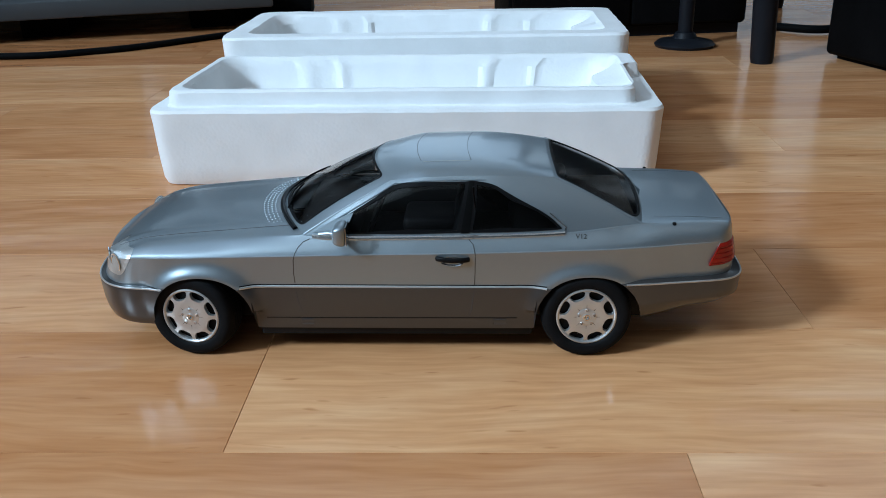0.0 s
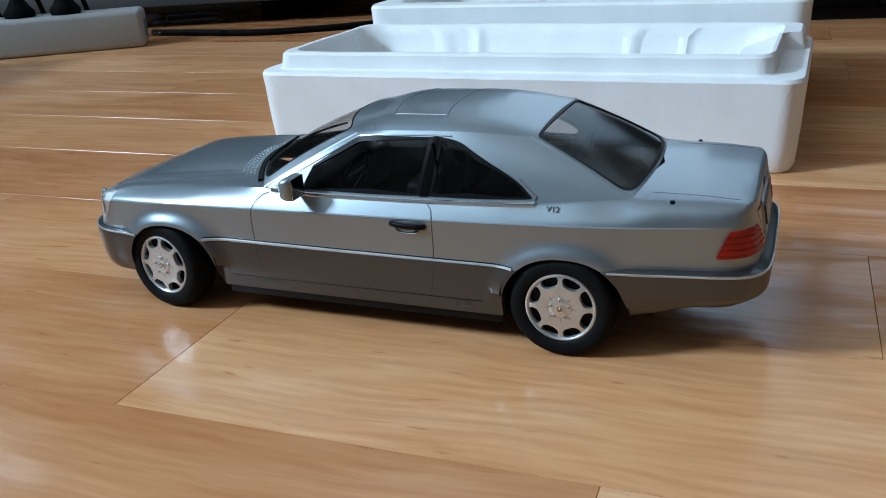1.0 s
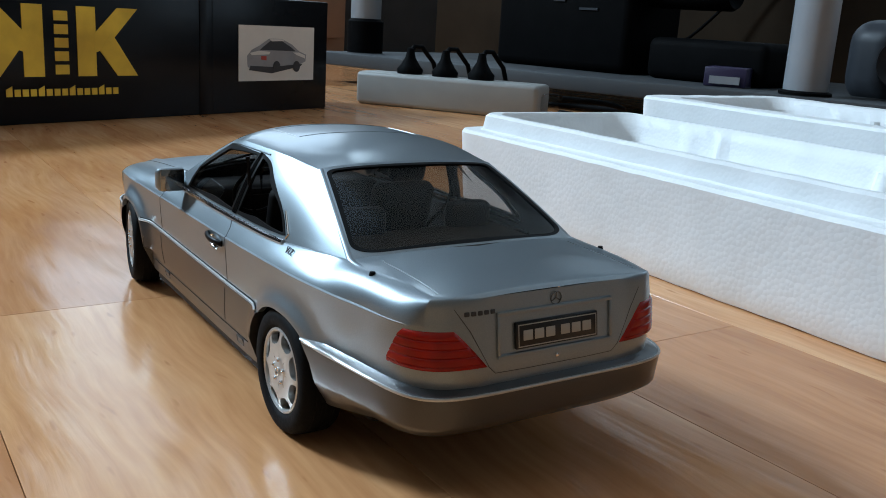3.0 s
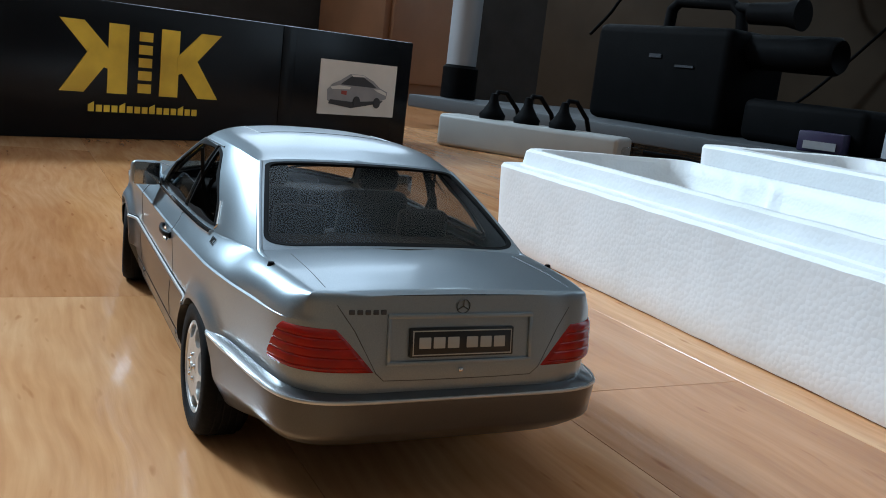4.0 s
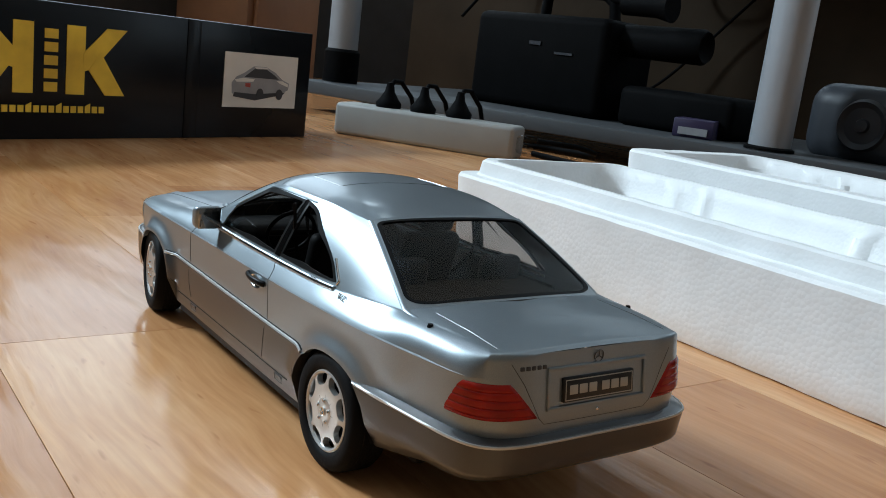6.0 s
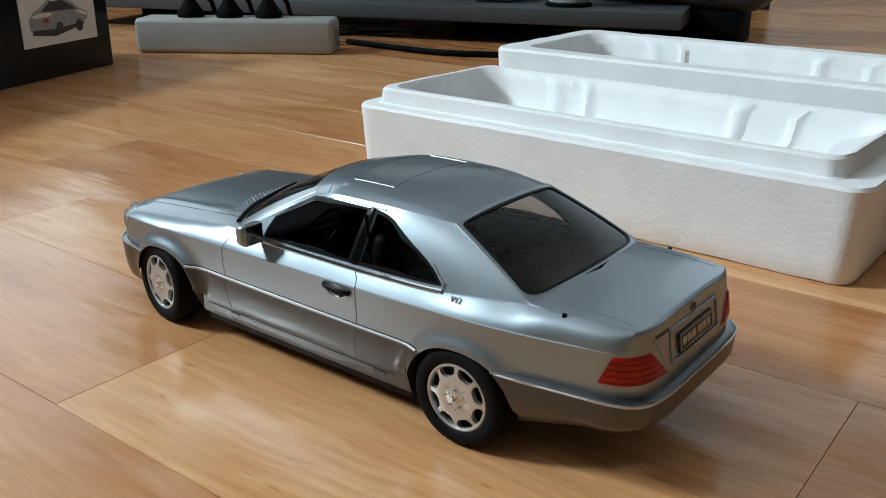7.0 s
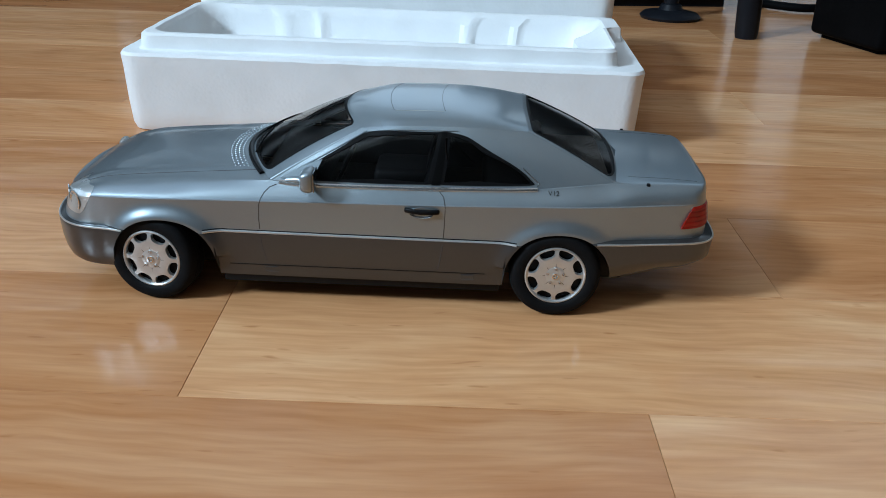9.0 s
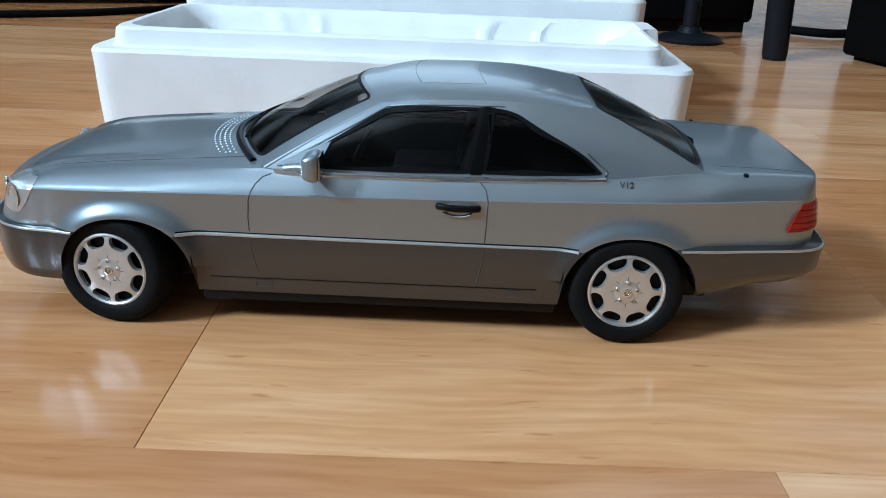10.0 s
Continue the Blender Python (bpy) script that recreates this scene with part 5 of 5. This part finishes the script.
def camcorder():
    root = new("camcorder", None)
    tagged(root, "black shoulder camcorder with a carrying handle", "camcorder")
    root.matrix_world = DESK @ Matrix.Translation((-0.22, 0.20, 0.052)) @ pose(0, 0, 0, 0, 0, -8) @ Matrix.Scale(1.2, 4)
    bm = bmesh.new()
    box(bm, (-0.17, -0.05, 0.0), (0.06, 0.07, 0.130), 0.012, None, 3)
    part("camcorder_body", bm, BLACK_PLASTIC, root, "matt black housing", 50)
    obj("carry_handle", *sweep([(-0.085, 0, 0.124), (-0.083, 0, 0.156), (-0.070, 0, 0.166), (0.015, 0, 0.163), (0.030, 0, 0.152), (0.035, 0, 0.124)], 0.008, 10), BLACK_PLASTIC, root, 60, "black carrying handle")
    v, f = lathe([(0.0, -0.05), (0.021, -0.05), (0.022, 0.03), (0.022, 0.070), (0.019, 0.075), (0.016, 0.073), (0.0, 0.055)], 32, "x")
    obj("lens_barrel", [(p[0] + 0.10, p[1], p[2] + 0.106) for p in v], f, BLACK_PLASTIC, root, 50, "black lens barrel")
    v, f = lathe([(0.0, 0.0), (0.013, 0.0), (0.014, 0.05), (0.019, 0.070), (0.0, 0.070)], 24, "x")
    obj("viewfinder_arm", *sweep([(0.022, 0, 0.160), (0.045, -0.012, 0.158), (0.070, -0.02, 0.150)], 0.006, 8), BLACK_PLASTIC, root, 50)
    obj("viewfinder", [(p[0] + 0.06, p[1] - 0.02, p[2] + 0.150) for p in v], f, BLACK_PLASTIC, root, 50)
    bm = bmesh.new()
    box(bm, (0.09, -0.05, 0.0), (0.25, 0.07, 0.050), 0.010, None, 3)
    part("grip", bm, BLACK_PLASTIC, root, "", 50)
    for lo, hi in (((-0.065, -0.052, 0.088), (-0.045, -0.049, 0.093)), ((-0.02, -0.052, 0.078), (0.01, -0.049, 0.081))):
        bm = bmesh.new()
        box(bm, lo, hi)
        part("label_bar", bm, SPEAKER_GREY, root)
    return root


camcorder()


def purple_pack():
    root = new("small_carton", None)
    tagged(root, "small purple and grey carton on the grey board", "carton")
    root.matrix_world = DESK @ Matrix.Translation((0.03, 0.06, 0.052)) @ pose(0, 0, 0, 0, 0, 10)
    bm = bmesh.new()
    box(bm, (-0.028, 0, 0), (0.028, 0.055, 0.026), 0.002)
    part("carton", bm, PURPLE, root, "purple card")
    bm = bmesh.new()
    box(bm, (-0.020, -0.002, 0.004), (0.020, 0.0, 0.014), 0)
    part("grey_panel", bm, PRINT_GREY, root, "grey panel")


purple_pack()


def loudspeaker():
    root = new("loudspeaker", None)
    tagged(root, "dark grey loudspeaker with two round drivers", "loudspeaker")
    root.matrix_world = Matrix.Translation((-0.315, 0.955, 0.0)) @ pose(0, 0, 0, 0, 0, 8)
    bm = bmesh.new()
    box(bm, (-0.125, 0, 0.045), (0.125, 0.10, 0.150), 0.030, None, 5)
    part("cabinet", bm, SPEAKER_GREY, root, "rounded dark grey cabinet", 60)
    bm = bmesh.new()
    box(bm, (-0.09, 0.01, 0.0), (0.09, 0.09, 0.047), 0.004)
    part("stand", bm, BLACK_PLASTIC, root)
    for x in (-0.042, 0.042):
        v, f = lathe([(0.0, -0.006), (0.008, -0.005), (0.012, 0.006), (0.026, -0.001), (0.031, -0.005), (0.035, 0.002)], 36, "y")
        obj("driver", [(p[0] + x, p[1], p[2] + 0.098) for p in v], f, SPEAKER_GREY, root, 50, "round speaker cone")


loudspeaker()


# added black block that fills the dark area behind the stand
def low_dark_filler():
    root = new("dark_filler", None)
    tagged(root, "low black block added to fill the dark area behind the stand", "cabinet")
    root.matrix_world = Matrix.Translation((0.06, 0.735, 0)) @ pose(0, 0, 0, 0, 0, 10)
    bm = bmesh.new()
    box(bm, (0, 0, 0.012), (0.30, 0.10, 0.26), 0.004)
    part("filler_body", bm, BLACK_PLASTIC, root, "black filler block")
    for x in (0.004, 0.151):
        bm = bmesh.new()
        box(bm, (x, -0.010, 0.016), (x + 0.145, 0.0, 0.254), 0.003)
        part("filler_front", bm, BLACK_PLASTIC, root)
    bm = bmesh.new()
    box(bm, (0.006, 0.006, 0.0), (0.294, 0.094, 0.0125))
    part("plinth", bm, DARK_METAL, root)


low_dark_filler()


def black_stool():
    root = new("stool", None)
    tagged(root, "black wooden stool with slim legs", "stool")
    root.matrix_world = Matrix.Translation((0.324, 0.588, 0)) @ pose(0, 0, 0, 0, 0, 25)
    for x, y, dx, dy in ((0, 0, -0.012, 0.01), (0.30, 0.03, 0.01, 0.0), (0.0, 0.33, -0.01, 0.0), (0.30, 0.33, 0.01, 0.0)):
        v, f = lathe([(0.0, 0.0), (0.011, 0.0), (0.012, 0.006), (0.016, 0.42)], 20, "z")
        obj("stool_leg", [(p[0] + x + dx * p[2] / 0.42, p[1] + y + dy * p[2] / 0.42, p[2]) for p in v], f, DARK_METAL, root, 50)
    bm = bmesh.new()
    box(bm, (-0.05, -0.04, 0.42), (0.34, 0.37, 0.455), 0.010, None, 3)
    part("stool_seat", bm, BLACK_PLASTIC, root, "black seat")
    for y in (0.0, 0.33):
        obj("stool_rail", *sweep([(0, y, 0.20), (0.30, y + (0.03 if y == 0 else 0), 0.20)], 0.008, 10), DARK_METAL, root)


black_stool()


def stand_foot():
    root = new("floor_stand", None)
    tagged(root, "black stand with a round foot on the floor", "stand")
    root.matrix_world = Matrix.Translation((0.264, 0.694, 0))
    obj("round_foot", *lathe([(0.0, 0.0), (0.033, 0.0), (0.0345, 0.003), (0.031, 0.0065), (0.014, 0.010), (0.011, 0.016), (0.0, 0.018)], 48, "z"), DARK_METAL, root, 40)
    obj("stand_pole", *lathe([(0.0085, 0.010), (0.0085, 0.62), (0.0, 0.63)], 24, "z"), DARK_METAL, root, 40)


stand_foot()


def dark_cabinet():
    root = new("black_case", None)
    tagged(root, "large black case standing on the floor", "case")
    root.matrix_world = Matrix.Translation((0.430, 0.515, 0)) @ pose(0, 0, 0, 0, 0, 19)
    bm = bmesh.new()
    box(bm, (0, 0.0, 0.004), (0.19, 0.105, 0.38), 0.006, None, 3)
    part("case_body", bm, BLACK_PLASTIC, root, "matt black case")
    for x in (0.01, 0.14):
        bm = bmesh.new()
        box(bm, (x, 0.01, 0.0), (x + 0.04, 0.095, 0.0055))
        part("case_foot", bm, BLACK_PLASTIC, root)


dark_cabinet()


def cupboard():
    root = new("cupboard", None)
    tagged(root, "low orange-brown wooden cupboard near the wall", "cupboard")
    root.matrix_world = Matrix.Translation((-2.05, 0.81, 0)) @ pose(0, 0, 0, 0, 0, 19)
    bm = bmesh.new()
    box(bm, (-0.3, -0.02, 0.0), (0.0, 0.25, 0.56), 0.004)
    part("cupboard_body", bm, ORANGE_WOOD, root, "orange-brown wood")
    bm = bmesh.new()
    box(bm, (0.0, 0.0, 0.05), (0.018, 0.23, 0.54), 0.003)
    part("cupboard_door", bm, ORANGE_WOOD, root)


cupboard()


def cable(points, r, label):
    ob = obj("cable", *sweep(points, r, 8), BLACK_PLASTIC, None, 60)
    return tagged(ob, label, "cable")


def bend(knots, n=24):
    """A smooth line through knots."""
    ts = list(range(len(knots)))
    fs = [curve(*[(t, k[i]) for t, k in zip(ts, knots)]) for i in range(3)]
    return [tuple(f(t * (len(knots) - 1) / n) for f in fs) for t in range(n + 1)]


cable(bend([(-0.66, 0.66, 0.004), (-0.52, 0.655, 0.004), (-0.42, 0.69, 0.004), (-0.30, 0.80, 0.004), (-0.16, 0.93, 0.004)]), 0.004, "black cable lying on the wooden floor")
cable(bend([(-0.585, 0.60, 0.030), (-0.56, 0.64, 0.028), (-0.58, 0.70, 0.016), (-0.66, 0.70, 0.012), (-0.72, 0.62, 0.010)]), 0.0035, "black cable leaving the power strip")


def behind_desk(knots, n=24):
    return [tuple(DESK @ Vector(p)) for p in bend(knots, n)]


cable(behind_desk([(-0.30, 0.58, 0.40), (-0.275, 0.58, 0.335), (-0.240, 0.58, 0.309), (-0.195, 0.58, 0.313), (-0.155, 0.58, 0.344), (-0.115, 0.58, 0.352), (-0.075, 0.60, 0.335), (-0.04, 0.62, 0.30)]), 0.004, "black cable hanging in a loop under the desk")
cable(behind_desk([(-0.66, 0.58, 0.40), (-0.672, 0.58, 0.33), (-0.69, 0.56, 0.275), (-0.70, 0.50, 0.21)]), 0.0035, "black cable hanging behind the camcorder")
cable(behind_desk([(-0.075, 0.62, 0.33), (-0.16, 0.62, 0.235), (-0.26, 0.60, 0.12), (-0.33, 0.56, 0.06)]), 0.003, "thin cable slanting down the dark panel")
cable(bend([(0.385, 0.80, 0.006), (0.44, 0.765, 0.006), (0.50, 0.80, 0.006), (0.54, 0.87, 0.006)]), 0.005, "black cable lying behind the stool")


# ---- floor boards ----
def board_mesh(x0, x1):
    """One board with eased edges, its top at z = 0."""
    b, w = 0.00009, PLANK_W / 2 - 0.00012
    x0, x1 = x0 + 0.00010, x1 - 0.00010
    v = [(x0, -w, -0.012), (x1, -w, -0.012), (x1, w, -0.012), (x0, w, -0.012), (x0, -w, -b * 1.6), (x1, -w, -b * 1.6), (x1, w, -b * 1.6), (x0, w, -b * 1.6),
         (x0 + b, -w + b, 0), (x1 - b, -w + b, 0), (x1 - b, w - b, 0), (x0 + b, w - b, 0)]
    f = [(8, 9, 10, 11)] + [(i, (i + 1) % 4, (i + 1) % 4 + 4, i + 4) for i in range(4)] + [(i + 4, (i + 1) % 4 + 4, (i + 1) % 4 + 8, i + 8) for i in range(4)]
    me = bpy.data.meshes.new("board")
    me.from_pydata(v, [], f)
    me.materials.append(WOOD)
    return me


floor = new("floor", None)
tagged(floor, "honey-coloured varnished wooden board floor", "floor", "", "structure")
floor.matrix_world = ROOM
known_joint = {-1: 0.112, 0: -0.05, 1: 0.187, 4: 0.262}
known_tone = {(0, False): 0.32, (0, True): 0.92, (-1, False): 0.18, (-1, True): 0.70, (1, False): 0.75, (1, True): 0.45}
full_board = board_mesh(-PLANK_L / 2, PLANK_L / 2)
rng = random.Random(7)
rest_v, rest_f, count = [], [], 0
for row in range(-32, 26):
    start = known_joint.get(row, rng.uniform(0, PLANK_L))
    start -= PLANK_L * math.ceil((start + 2.7) / PLANK_L)
    for k in range(14):
        if not -2.7 < start + PLANK_L * (k + 0.5) < 3.3:
            continue
        cx, cy = start + PLANK_L * (k + 0.5), (row + 0.5) * PLANK_W
        near = -1.55 < cx < 1.05 and -7 < row < 13
        if near and count < 300:
            ob = bpy.data.objects.new("board", full_board)
            scene.collection.objects.link(ob)
            ob.parent = floor
            ob.location = (cx, cy, 0)
            shade = known_tone.get((row, cx > known_joint.get(row, 0)), rng.uniform(0.1, 1.0)) if abs(cx - known_joint.get(row, 9)) < PLANK_L * 0.6 else rng.uniform(0.1, 1.0)
            ob.color = (shade, shade, shade, 1)
            count += 1
        else:
            i = len(rest_v)
            rest_v += [(min(3.1, max(-2.5, cx + p.co.x)), cy + p.co.y, p.co.z) for p in full_board.vertices]
            rest_f += [tuple(j + i for j in q.vertices) for q in full_board.polygons]
far = obj("far_boards", rest_v, rest_f, WOOD, floor, 0)
far.color = (0.6, 0.6, 0.6, 1)
tagged(far, "honey-coloured wooden boards towards the walls", "", "", "stuff")
bm = bmesh.new()
box(bm, (-2.6, -3.05, -0.06), (3.2, 2.45, -0.0125))
part("subfloor", bm, TRIM, floor)
